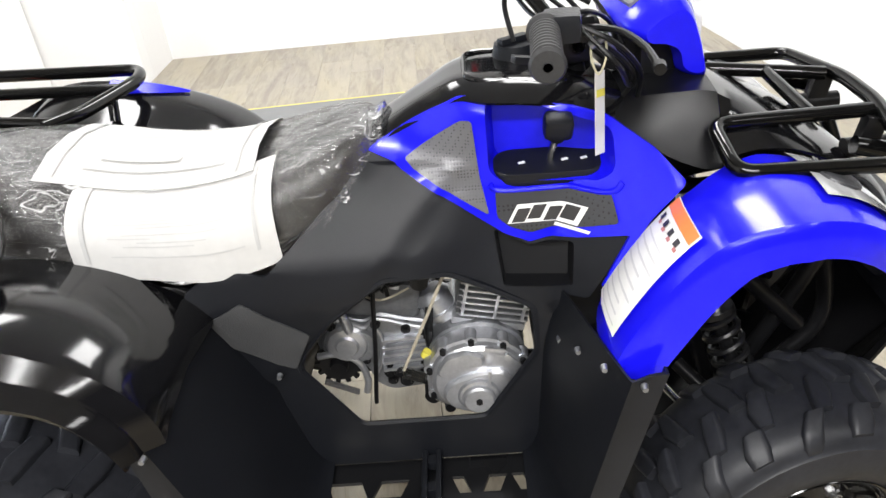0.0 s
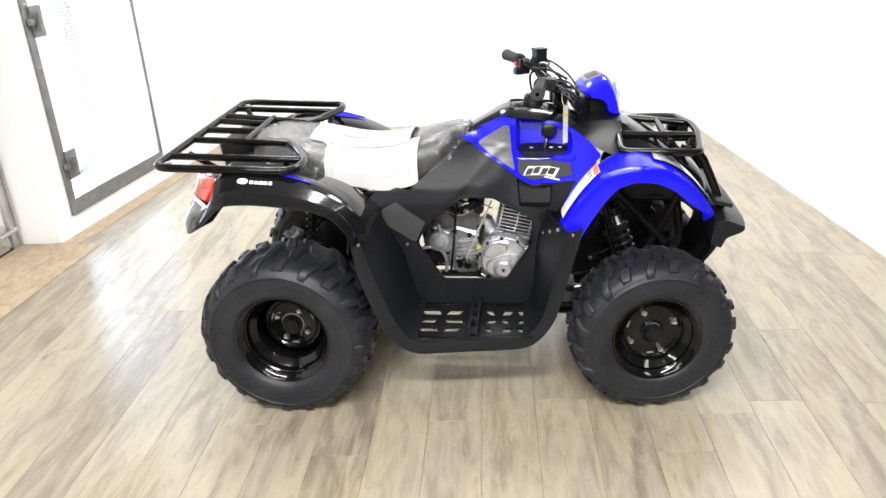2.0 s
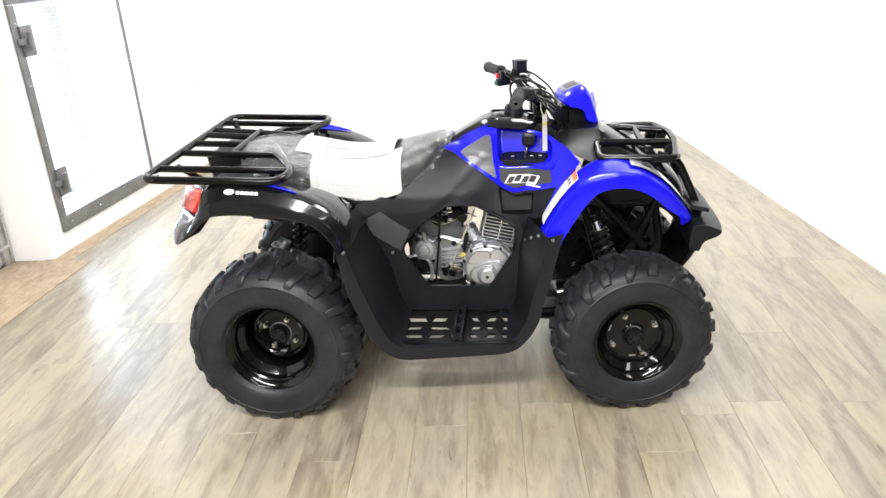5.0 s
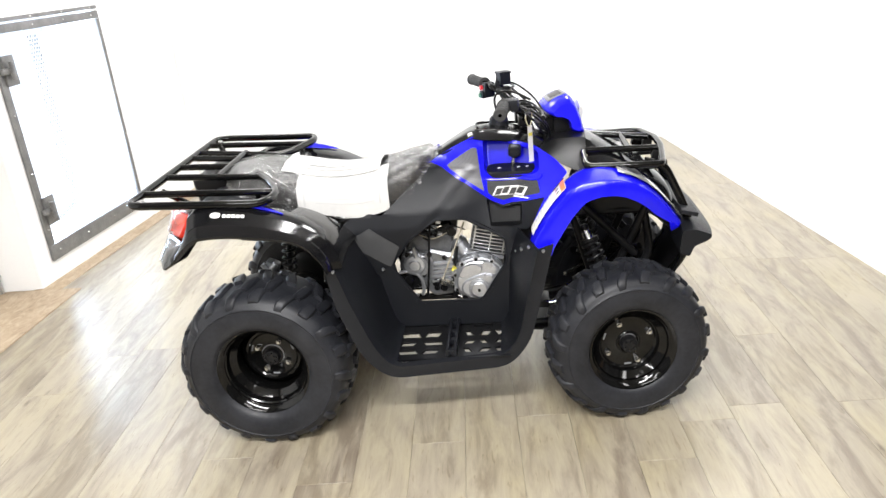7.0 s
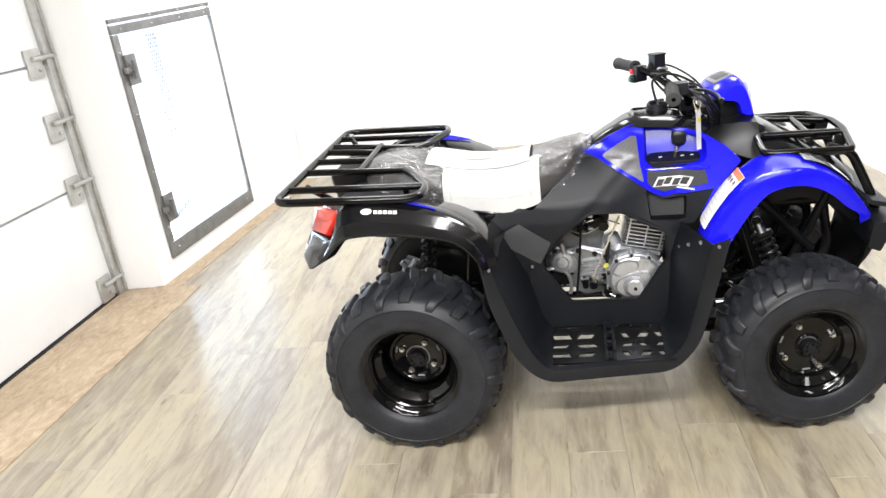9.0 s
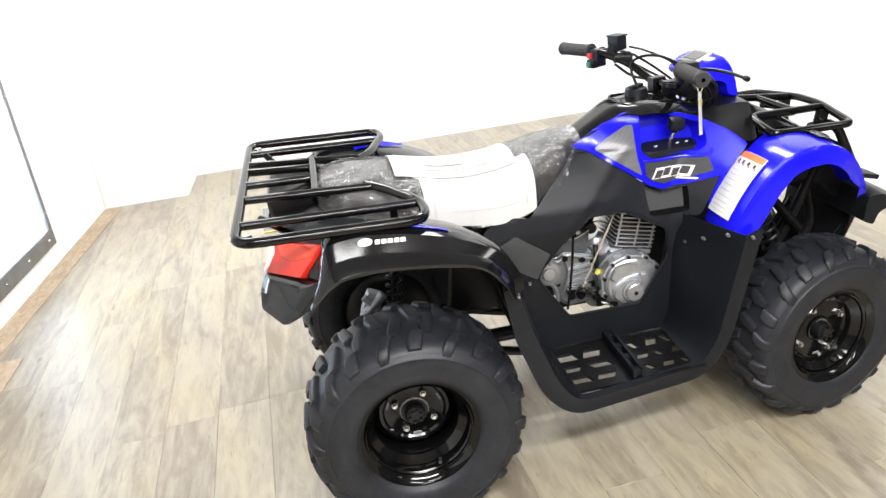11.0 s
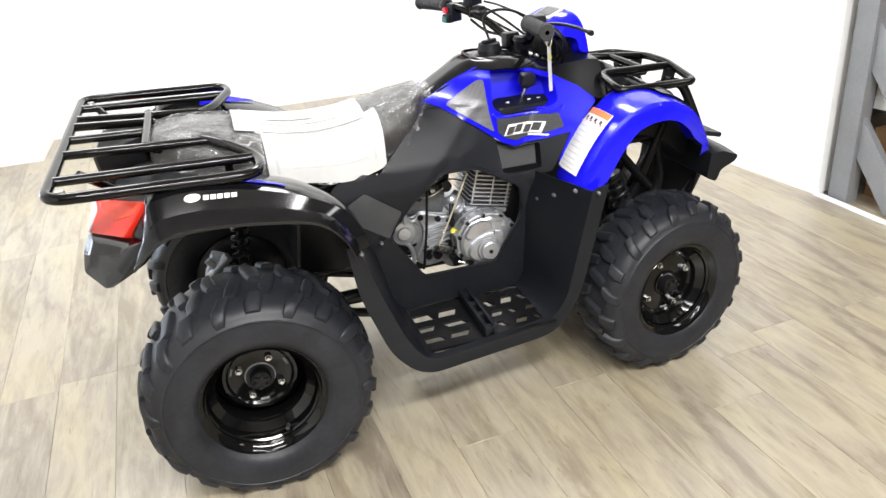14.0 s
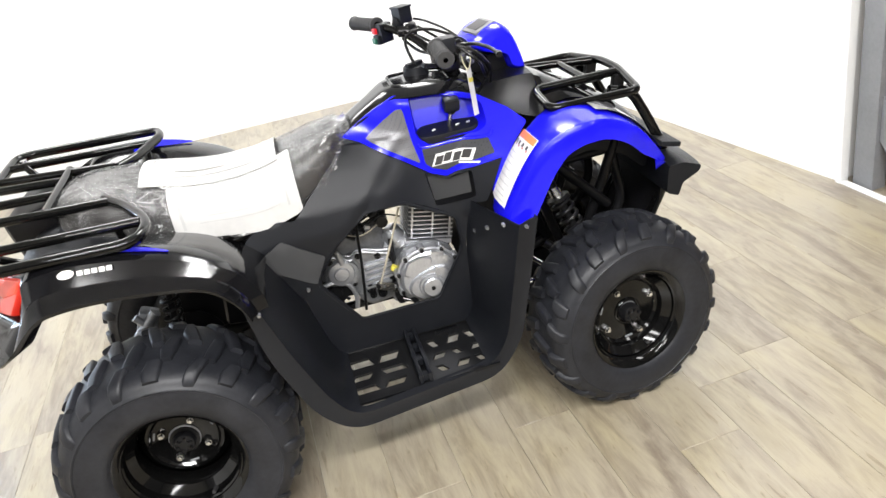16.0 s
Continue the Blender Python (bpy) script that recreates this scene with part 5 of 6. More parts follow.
for side in (-1, 1):
    bm = bmesh.new()
    lever_path(bm, side)
    part("brake_lever", steered(bm), STEEL, handlebar, "black brake lever")
    bm = bmesh.new()
    rod(bm, (-0.010, 0.150 * side, 0.985), (-0.060, 0.165 * side, 0.990), 0.015, seg=14)
    box(bm, (-0.025, 0.157 * side, 0.988), (0.02, 0.03, 0.034), None, 0.005)
    part("lever_clamp", steered(bm), STEEL, handlebar)
bm = bmesh.new()
for side in (-1, 1):
    box(bm, (0.0, 0.035 * side, 0.922), (0.045, 0.030, 0.040), None, 0.006)
    rod(bm, (0.0, 0.035 * side, 0.90), (0.02, 0.030 * side, 0.82), 0.013)
rod(bm, (0.012, 0, 0.90), (0.09, 0, 0.62), 0.019)
part("steering_stem", steered(bm), STEEL, atv, "black steering stem and bar clamps")


def cable(name, pts, r=0.0038, mat=STEEL, label=""):
    bm = bmesh.new()
    tube(bm, spline(pts, 7), r, 8)
    part(name, bm, mat, atv, label)


cable("cable", [(0.79, 0.03, 0.93), (0.780, 0.05, 0.985), (0.800, 0.04, 1.010), (0.845, 0.015, 1.012), (0.90, 0.0, 0.985)], 0.004, STEEL, "black vent hose looping from the fuel cap")
cable("cable", [(0.855, -0.150, 1.00), (0.905, -0.160, 0.975), (0.945, -0.130, 0.925), (0.955, -0.08, 0.87)])
cable("cable", [(0.850, -0.130, 0.985), (0.905, -0.115, 0.955), (0.945, -0.095, 0.905), (0.935, -0.06, 0.86)])
cable("cable", [(0.815, 0.200, 0.985), (0.875, 0.150, 0.945), (0.925, 0.090, 0.905), (0.935, 0.03, 0.85)])
cable("cable", [(0.842, 0.180, 0.995), (0.890, 0.130, 0.955), (0.935, 0.070, 0.905), (0.945, 0.02, 0.86)])


for pts, r in (([(0.862, -0.180, 1.000), (0.900, -0.205, 0.962), (0.925, -0.150, 0.915), (0.950, -0.060, 0.880)], 0.0036),
               ([(0.835, -0.160, 1.010), (0.875, -0.125, 1.008), (0.915, -0.065, 0.975), (0.940, -0.010, 0.920)], 0.0034),
               ([(0.838, 0.195, 1.015), (0.870, 0.150, 1.005), (0.915, 0.070, 0.975), (0.950, 0.000, 0.920)], 0.0034),
               ([(0.800, 0.215, 0.965), (0.830, 0.150, 0.935), (0.880, 0.070, 0.925), (0.930, 0.020, 0.890)], 0.0042)):
    cable("cable", pts, r)
bm = bmesh.new()
for x, y, z, a in ((0.902, -0.098, 0.962, 30), (0.888, -0.126, 0.975, 10), (0.915, -0.070, 0.935, 55)):
    box(bm, (x, y, z), (0.020, 0.016, 0.013), rotated(a, a, 20), 0.003)
rod(bm, (0.878, -0.142, 0.968), (0.900, -0.150, 0.985), 0.006, 0.005, 10)
part("lever_perch", bm, ALLOY_DARK, handlebar, "grey cast lever perch")


def head_pod(bm):
    side = [(0.060, 0.955), (0.095, 0.985), (0.142, 0.997), (0.162, 0.975), (0.184, 0.915), (0.196, 0.858), (0.176, 0.856), (0.146, 0.872), (0.140, 0.912), (0.110, 0.930), (0.070, 0.935)]
    rows = []
    for v in (-1.0, -0.93, -0.75, -0.4, 0, 0.4, 0.75, 0.93, 1.0):
        s = 1 - 0.26 * abs(v) ** 6 - 0.05 * v * v
        rows.append([(0.135 + (x - 0.135) * s, v * 0.098, 0.925 + (z - 0.925) * s) for x, z, *_ in ((p.x, p.y) for p in filleted([(a, b, 0) for a, b in side], 0.02, 3, True))])
    loft(bm, rows, True, True)


bm = bmesh.new()
head_pod(bm)
pod = part("head_pod", steered(bm), BLUE, atv, "glossy blue handlebar pod")
bm = bmesh.new()
box(bm, (0.108, 0, 0.9835), (0.062, 0.088, 0.008), rotated(0, -19, 0), 0.003)
part("instrument", steered(bm), SILVER_PLASTIC, pod, "silver grey instrument panel")
bm = bmesh.new()
box(bm, (0.108, 0.004, 0.9880), (0.040, 0.060, 0.0024), rotated(0, -19, 0), 0.001)
part("instrument_print", steered(bm), LABEL_BLACK, pod)
bm = bmesh.new()
rod(bm, (0.176, 0, 0.912), (0.190, 0, 0.909), 0.050, 0.045, 28)
part("headlamp", steered(bm), CLEAR_LENS, pod, "round clear headlamp")
bm = bmesh.new()
box(bm, (0.130, 0, 0.895), (0.075, 0.12, 0.05), None, 0.010)
box(bm, (0.075, 0, 0.900), (0.05, 0.08, 0.05), rotated(0, 15, 0), 0.010)
part("pod_bracket", steered(bm), STEEL, atv)


# ---- engine ----
lean = rotated(0, 13, 0)
CYL = Vector((0.738, -0.004, 0.548))
bm = bmesh.new()
box(bm, CYL, (0.100, 0.095, 0.17), lean, 0.01)
engine = part("engine", bm, ALLOY_DARK, atv, "grey air-cooled engine with cooling fins", None, 30)


def cast(name, build, mat=ALLOY_DARK, label="", angle=28):
    bm = bmesh.new()
    build(bm)
    return part(name, bm, mat, engine, label, None, angle)


def stepped(bm, steps):
    """Stacked outlines, each (outline, y), capped at the last."""
    loft(bm, [[(x, y, z) for x, z in o] for o, y in steps], True, True)


def scaled_round(o, k, c):
    return [(c[0] + (x - c[0]) * k, c[1] + (z - c[1]) * k) for x, z in o]


# cylinder with its fins: dark between, bright along the machined edges
for k in range(12):
    c = CYL + lean @ Vector((0, 0, -0.062 + 0.0125 * k))
    fin = cast("fin", lambda bm: box(bm, c, (0.126, 0.128, 0.0036), lean, 0.0014), ALLOY_DARK)
    bm = bmesh.new()
    box(bm, c + lean @ Vector((0.002, -0.0655, 0)), (0.118, 0.004, 0.0042), lean, 0.0014)
    part("fin_edge", bm, ALLOY, fin, "bright machined fin edge")
for dx in (-0.052, 0.004, 0.052):
    cast("fin_post", lambda bm: box(bm, CYL + lean @ Vector((dx, -0.066, 0.004)), (0.0055, 0.006, 0.135), lean, 0.0016), ALLOY)
cast("cylinder_base", lambda bm: box(bm, CYL + lean @ Vector((-0.004, -0.006, -0.076)), (0.128, 0.122, 0.014), lean, 0.004), ALLOY)
cast("base_gasket", lambda bm: box(bm, CYL + lean @ Vector((-0.004, -0.006, -0.086)), (0.120, 0.116, 0.006), lean, 0.002), STEEL)
for dx in (-0.050, 0.044):
    cast("base_nut", lambda bm: rod(bm, CYL + lean @ Vector((dx, -0.052, -0.070)), CYL + lean @ Vector((dx, -0.052, -0.058)), 0.007, 0.0065, 6), STEEL)
cast("mount_plate", lambda bm: box(bm, (0.822, -0.010, 0.520), (0.010, 0.17, 0.26), rotated(0, 10, 0), 0.004), STEEL, "black engine mount plate")

# bright crankcase cover, sculpted in steps
OUTLINE = flat([(0.606, 0.392), (0.612, 0.438), (0.636, 0.470), (0.676, 0.484), (0.722, 0.482), (0.765, 0.455), (0.776, 0.420), (0.756, 0.368), (0.722, 0.334), (0.660, 0.330), (0.622, 0.352)], 0.020, 4)
MIDDLE = (0.690, 0.405)
cast("crankcase", lambda bm: stepped(bm, [(scaled_round(OUTLINE, 1.05, MIDDLE), 0.06), (scaled_round(OUTLINE, 1.05, MIDDLE), -0.080), (scaled_round(OUTLINE, 0.99, MIDDLE), -0.086)]), ALLOY_DARK, "lower engine casing")
cast("crankcase_cover", lambda bm: stepped(bm, [(OUTLINE, -0.080), (OUTLINE, -0.112), (scaled_round(OUTLINE, 1.03, MIDDLE), -0.113), (scaled_round(OUTLINE, 1.03, MIDDLE), -0.121), (scaled_round(OUTLINE, 0.965, MIDDLE), -0.123), (scaled_round(OUTLINE, 0.93, MIDDLE), -0.131), (scaled_round(OUTLINE, 0.84, MIDDLE), -0.136)]), ALLOY, "bright cast crankcase cover", 25)
LOBE = flat([(0.622, 0.430), (0.642, 0.464), (0.678, 0.474), (0.708, 0.462), (0.704, 0.440), (0.676, 0.446), (0.662, 0.426), (0.640, 0.418)], 0.010, 3)
cast("cover_lobe", lambda bm: stepped(bm, [(LOBE, -0.120), (LOBE, -0.140), (scaled_round(LOBE, 0.90, (0.665, 0.450)), -0.144)]), ALLOY, "", 25)
LOBE_LOW = flat([(0.628, 0.372), (0.634, 0.404), (0.664, 0.420), (0.700, 0.432), (0.742, 0.432), (0.752, 0.404), (0.736, 0.366), (0.700, 0.344), (0.656, 0.346)], 0.016, 4)
cast("cover_lobe", lambda bm: stepped(bm, [(LOBE_LOW, -0.126), (scaled_round(LOBE_LOW, 0.985, (0.692, 0.388)), -0.142), (scaled_round(LOBE_LOW, 0.90, (0.692, 0.388)), -0.147)]), ALLOY, "", 25)


def turned(cx, cz, prof, seg=40):
    def build(bm):
        lathe(bm, prof, seg)
        bmesh.ops.translate(bm, vec=(cx, 0, cz), verts=bm.verts)
    return build


cast("cover_boss", turned(0.692, 0.384, [(0.0, -0.164), (0.024, -0.1635), (0.0275, -0.161), (0.029, -0.155), (0.0335, -0.1535), (0.0355, -0.150), (0.037, -0.138)]), ALLOY, "round boss on the crankcase cover", 25)
cast("cover_plug", lambda bm: rod(bm, (0.692, -0.1635, 0.384), (0.692, -0.1675, 0.384), 0.0062, 0.006, 6), STEEL, "dark centre plug")
cast("cover_rib", lambda bm: box(bm, (0.712, -0.150, 0.422), (0.006, 0.010, 0.034), rotated(0, 6, 0), 0.002), ALLOY)
for x, z, a in ((0.724, 0.466, 12), (0.752, 0.442, 50)):
    cast("cover_pad", lambda bm: box(bm, (x, -0.124, z), (0.036, 0.026, 0.014), rotated(0, a, 0), 0.005), ALLOY)
for k in (0, 6, 12, 18, 24, 30, 36, 41):
    x, z = OUTLINE[k % len(OUTLINE)]
    cast("cover_ear", lambda bm: rod(bm, (x, -0.100, z), (x, -0.1255, z), 0.0105, 0.0095, 16), ALLOY)
    cast("cover_bolt", lambda bm: rod(bm, (x, -0.1255, z), (x, -0.1335, z), 0.0060, 0.0056, 6), STEEL, "dark cover bolt")
cast("cover_port", lambda bm: rod(bm, (0.640, -0.118, 0.346), (0.640, -0.135, 0.346), 0.011, 0.009, 16), STEEL)
cast("oil_cap", lambda bm: (rod(bm, (0.750, -0.100, 0.350), (0.750, -0.128, 0.350), 0.014, 0.012, 18), box(bm, (0.750, -0.130, 0.350), (0.020, 0.006, 0.006), rotated(0, 40, 0), 0.002)), STEEL, "black oil cap")

# gear case: cast body, raised seams, round boss, ribs and screws
CASE = flat([(0.410, 0.436), (0.424, 0.482), (0.452, 0.500), (0.498, 0.480), (0.524, 0.496), (0.580, 0.478), (0.622, 0.470), (0.628, 0.395), (0.608, 0.328), (0.530, 0.320), (0.502, 0.340), (0.492, 0.380), (0.456, 0.402), (0.420, 0.408)], 0.012, 3)
CASE_MID = (0.525, 0.430)
SUMP = flat([(0.578, 0.372), (0.590, 0.302), (0.612, 0.288), (0.690, 0.290), (0.706, 0.310), (0.706, 0.372)], 0.014, 3)
cast("gear_case", lambda bm: stepped(bm, [(CASE, 0.06), (CASE, -0.030), (scaled_round(CASE, 1.025, CASE_MID), -0.032), (scaled_round(CASE, 1.025, CASE_MID), -0.042), (scaled_round(CASE, 0.955, CASE_MID), -0.045), (scaled_round(CASE, 0.92, CASE_MID), -0.052)]), ALLOY_DARK, "grey cast gear case", 25)
cast("upper_case", lambda bm: (box(bm, (0.520, 0.010, 0.520), (0.170, 0.10, 0.075), rotated(0, 8, 0), 0.026, 4), rod(bm, (0.470, -0.030, 0.512), (0.470, 0.04, 0.512), 0.036, 0.036, 24)), ALLOY_DULL, "rounded upper casing", 40)
cast("starter", lambda bm: (rod(bm, (0.575, -0.020, 0.548), (0.575, 0.06, 0.548), 0.034, 0.034, 28), rod(bm, (0.575, -0.028, 0.548), (0.575, -0.020, 0.548), 0.024, 0.032, 28)), STEEL, "black round starter housing")
cast("case_boss", turned(0.466, 0.446, [(0.0, -0.074), (0.018, -0.073), (0.022, -0.068), (0.034, -0.066), (0.039, -0.060), (0.042, -0.046)], 32), ALLOY, "round boss on the gear case", 25)
cast("sump", lambda bm: stepped(bm, [(SUMP, 0.05), (SUMP, -0.030), (scaled_round(SUMP, 0.94, (0.640, 0.330)), -0.036)]), ALLOY_DARK, "grey cast engine sump", 25)
cast("case_lobe", lambda bm: stepped(bm, [(o, y) for o, y in ((flat([(0.438, 0.470), (0.470, 0.486), (0.510, 0.468), (0.520, 0.430), (0.500, 0.400), (0.470, 0.404), (0.440, 0.424)], 0.014, 3), -0.046), (flat([(0.440, 0.468), (0.470, 0.483), (0.508, 0.466), (0.517, 0.430), (0.498, 0.403), (0.471, 0.407), (0.443, 0.426)], 0.014, 3), -0.062))]), ALLOY_DARK, "", 25)
cast("case_seam", lambda bm: tube(bm, [(p.x, -0.052, p.y) for p in spline([(0.428, 0.478, 0), (0.455, 0.494, 0), (0.498, 0.474, 0), (0.526, 0.490, 0), (0.578, 0.472, 0), (0.618, 0.462, 0)], 6)], 0.0050, 8), ALLOY)
cast("case_seam", lambda bm: tube(bm, [(p.x, -0.056, p.y) for p in spline([(0.520, 0.474, 0), (0.528, 0.440, 0), (0.520, 0.400, 0), (0.505, 0.366, 0)], 6)], 0.0042, 8), ALLOY)
cast("breather", lambda bm: (rod(bm, (0.474, -0.060, 0.474), (0.468, -0.062, 0.506), 0.0095, 0.0085, 14), rod(bm, (0.469, -0.062, 0.502), (0.467, -0.063, 0.514), 0.0065, 0.006, 12)), ALLOY, "short cast breather stub")
for k in range(5):
    cast("case_rib", lambda bm: box(bm, (0.572 - 0.003 * k, -0.057, 0.448 - 0.0165 * k), (0.092 - 0.004 * k, 0.012, 0.0065), rotated(0, -4, 0), 0.002), ALLOY)
for bx, bz, br in ((0.442, 0.484, 0.007), (0.520, 0.482, 0.007), (0.572, 0.468, 0.007), (0.606, 0.452, 0.007), (0.534, 0.372, 0.010), (0.536, 0.354, 0.008), (0.594, 0.360, 0.008), (0.600, 0.386, 0.008), (0.494, 0.404, 0.006)):
    cast("case_screw", lambda bm: (rod(bm, (bx, -0.046, bz), (bx, -0.060, bz), br * 1.4, br * 1.25, 14), rod(bm, (bx, -0.060, bz), (bx, -0.064, bz), br * 0.8, br * 0.7, 6)), STEEL)
cast("drain_plug", lambda bm: (rod(bm, (0.562, -0.046, 0.356), (0.562, -0.066, 0.356), 0.014, 0.013, 16), rod(bm, (0.562, -0.066, 0.356), (0.562, -0.070, 0.356), 0.009, 0.008, 6)), STEEL, "dark plug on the gear case")

# linkage bracket and foot lever
cast("bracket", lambda bm: plate(bm, flat([(0.548, 0.392), (0.556, 0.404), (0.602, 0.382), (0.612, 0.362), (0.602, 0.356), (0.552, 0.378)], 0.005), [flat([(0.566, 0.388), (0.574, 0.384), (0.572, 0.379), (0.564, 0.383)], 0.002)[::-1]], 0.004, lambda x, z: -0.082), CHROME, "bright linkage bracket")
for bx, bz in ((0.554, 0.391), (0.602, 0.369)):
    cast("bracket_bolt", lambda bm: rod(bm, (bx, -0.079, bz), (bx, -0.090, bz), 0.0065, 0.006, 8), STEEL)
cast("foot_lever", lambda bm: (rod(bm, (0.610, -0.070, 0.345), (0.610, -0.100, 0.345), 0.017, 0.016, 18), rod(bm, (0.610, -0.085, 0.375), (0.608, -0.088, 0.325), 0.011, 0.010, 12)), STEEL, "black rubber lever boot")
cast("lever_arm", lambda bm: (tube(bm, [(0.612, -0.095, 0.340), (0.645, -0.105, 0.326), (0.690, -0.120, 0.330)], 0.006, 8, False, 0.01), rod(bm, (0.640, -0.100, 0.328), (0.652, -0.100, 0.324), 0.010, 0.010, 12)), CHROME, "bright pivot lever")

# intake, carburettor and their fittings
cast("intake", lambda bm: (rod(bm, (0.622, -0.020, 0.512), (0.640, -0.030, 0.480), 0.030, 0.027, 24), rod(bm, (0.616, -0.018, 0.522), (0.624, -0.021, 0.508), 0.024, 0.034, 24), rod(bm, (0.640, -0.030, 0.480), (0.652, -0.042, 0.458), 0.024, 0.021, 22), rod(bm, (0.636, -0.029, 0.487), (0.641, -0.031, 0.477), 0.031, 0.031, 24)), ALLOY, "silver intake stub", 40)
cast("carburettor", lambda bm: (box(bm, (0.588, 0.000, 0.585), (0.075, 0.06, 0.055), rotated(0, 10, 0), 0.012), rod(bm, (0.565, -0.035, 0.575), (0.600, -0.040, 0.590), 0.013), rod(bm, (0.606, -0.030, 0.560), (0.606, -0.055, 0.560), 0.018, 0.016, 18), rod(bm, (0.572, -0.020, 0.600), (0.572, -0.020, 0.640), 0.016, 0.014, 14)), STEEL, "black carburettor")
cast("air_box", lambda bm: (box(bm, (0.488, 0.020, 0.605), (0.110, 0.10, 0.075), rotated(0, -24, 0), 0.018, 3), rod(bm, (0.520, 0.0, 0.592), (0.556, 0.0, 0.590), 0.022, 0.020, 18)), STEEL, "black air box")
rnd = random.Random(5)
for k in range(16):
    x, z = rnd.uniform(0.505, 0.600), rnd.uniform(0.545, 0.628)
    y = -0.050 - rnd.uniform(0, 0.030)
    dx, dz, r = rnd.uniform(-0.022, 0.022), rnd.uniform(-0.020, 0.020), rnd.uniform(0.003, 0.008)
    if k % 4:
        cast("fitting", lambda bm: rod(bm, (x, y, z), (x + dx, y - 0.004, z + dz), r, None, 10), STEEL)
    else:
        cast("fitting", lambda bm: box(bm, (x, y, z), (0.016, 0.010, 0.010), rotated(0, 900 * dx, 0), 0.002), ALLOY)
cast("choke_lever", lambda bm: (box(bm, (0.540, -0.075, 0.606), (0.034, 0.003, 0.007), rotated(0, -34, 0), 0.001), box(bm, (0.562, -0.078, 0.590), (0.026, 0.003, 0.006), rotated(0, -20, 0), 0.001)), CHROME)

# drive sprocket behind its guard
bm = bmesh.new()
for i in range(14):
    t = 2 * math.pi * i / 14
    box(bm, (0.440 + 0.040 * math.cos(t), -0.040, 0.388 + 0.040 * math.sin(t)), (0.013, 0.008, 0.009), Matrix.Rotation(-t, 3, "Y"), 0.002)
rod(bm, (0.440, -0.032, 0.388), (0.440, -0.046, 0.388), 0.037, 0.036, 28)
rod(bm, (0.440, -0.044, 0.388), (0.440, -0.060, 0.388), 0.018, 0.015, 16)
tagged(part("sprocket", bm, STEEL, engine, "dark drive sprocket"), kind="stuff")
cast("sprocket_guard", lambda bm: tube(bm, spline([(0.408, -0.058, 0.420), (0.450, -0.060, 0.424), (0.480, -0.060, 0.402), (0.490, -0.060, 0.362), (0.484, -0.058, 0.330)], 5), 0.0065, 8), ALLOY, "cast sprocket guard")
cast("chain", lambda bm: [box(bm, (0.412 + 0.0065 * k, -0.050, 0.352 - 0.0035 * k), (0.0085, 0.010, 0.007), rotated(0, 28, 0), 0.0015) for k in range(9)], TRIM_GREY, "drive chain")

cable("hose", [(0.545, -0.085, 0.640), (0.534, -0.105, 0.580), (0.524, -0.108, 0.480), (0.512, -0.105, 0.385), (0.506, -0.100, 0.340)], 0.0040, STEEL, "black overflow hose")
cable("rod", [(0.654, -0.105, 0.612), (0.626, -0.100, 0.545), (0.590, -0.092, 0.462), (0.562, -0.086, 0.398)], 0.0030, BUFF, "thin buff linkage rod")
cable("hose", [(0.618, -0.050, 0.505), (0.612, -0.068, 0.460), (0.616, -0.075, 0.410), (0.612, -0.085, 0.360)], 0.0075, STEEL)
cable("hose", [(0.486, -0.050, 0.610), (0.462, -0.065, 0.565), (0.448, -0.062, 0.520)], 0.0050, STEEL)
cable("hose", [(0.556, -0.065, 0.632), (0.625, -0.072, 0.628), (0.690, -0.068, 0.606), (0.735, -0.055, 0.640)], 0.0040, STEEL)
cable("wire", [(0.505, -0.075, 0.622), (0.560, -0.088, 0.582), (0.610, -0.080, 0.592), (0.655, -0.080, 0.575)], 0.0022, STEEL)
cable("wire", [(0.490, -0.060, 0.560), (0.540, -0.078, 0.548), (0.590, -0.075, 0.566)], 0.0020, BUFF)
bm = bmesh.new()
rod(bm, (0.603, -0.092, 0.432), (0.609, -0.093, 0.443), 0.0085, 0.008, 10)
part("hose_clip", bm, YELLOW, atv, "yellow hose clip")


# ---- frame, suspension and axles ----
FRAME = [[(0.16, 0.13, 0.30), (0.40, 0.13, 0.235), (0.95, 0.12, 0.235), (1.12, 0.11, 0.30), (1.27, 0.11, 0.46), (1.24, 0.10, 0.68)],
         [(0.22, 0.11, 0.64), (0.50, 0.09, 0.68), (0.72, 0.03, 0.78), (0.93, 0.03, 0.78), (1.02, 0.09, 0.60), (1.10, 0.11, 0.30)],
         [(-0.20, 0.15, 0.70), (0.05, 0.15, 0.68), (0.25, 0.12, 0.63), (0.36, 0.13, 0.26)],
         [(1.02, 0.10, 0.62), (1.27, 0.10, 0.62)], [(1.035, 0.17, 0.680), (1.215, 0.13, 0.475)], [(1.10, 0.11, 0.30), (1.20, 0.12, 0.52), (1.26, 0.12, 0.66)]]
for side in (-1, 1):
    for pts in FRAME:
        bm = bmesh.new()
        tube(bm, [(x, y * side, z) for x, y, z in pts], 0.0135, 10, False, 0.05)
        part("frame_tube", bm, STEEL, atv, "black frame tube")


def spring(bm, a, b, r, turns, wire):
    a, b = Vector(a), Vector(b)
    d = (b - a).normalized()
    u = d.orthogonal().normalized()
    v = d.cross(u)
    n = turns * 14
    tube(bm, [a.lerp(b, i / n) + r * (math.cos(2 * math.pi * i / 14) * u + math.sin(2 * math.pi * i / 14) * v) for i in range(n + 1)], wire, 7)


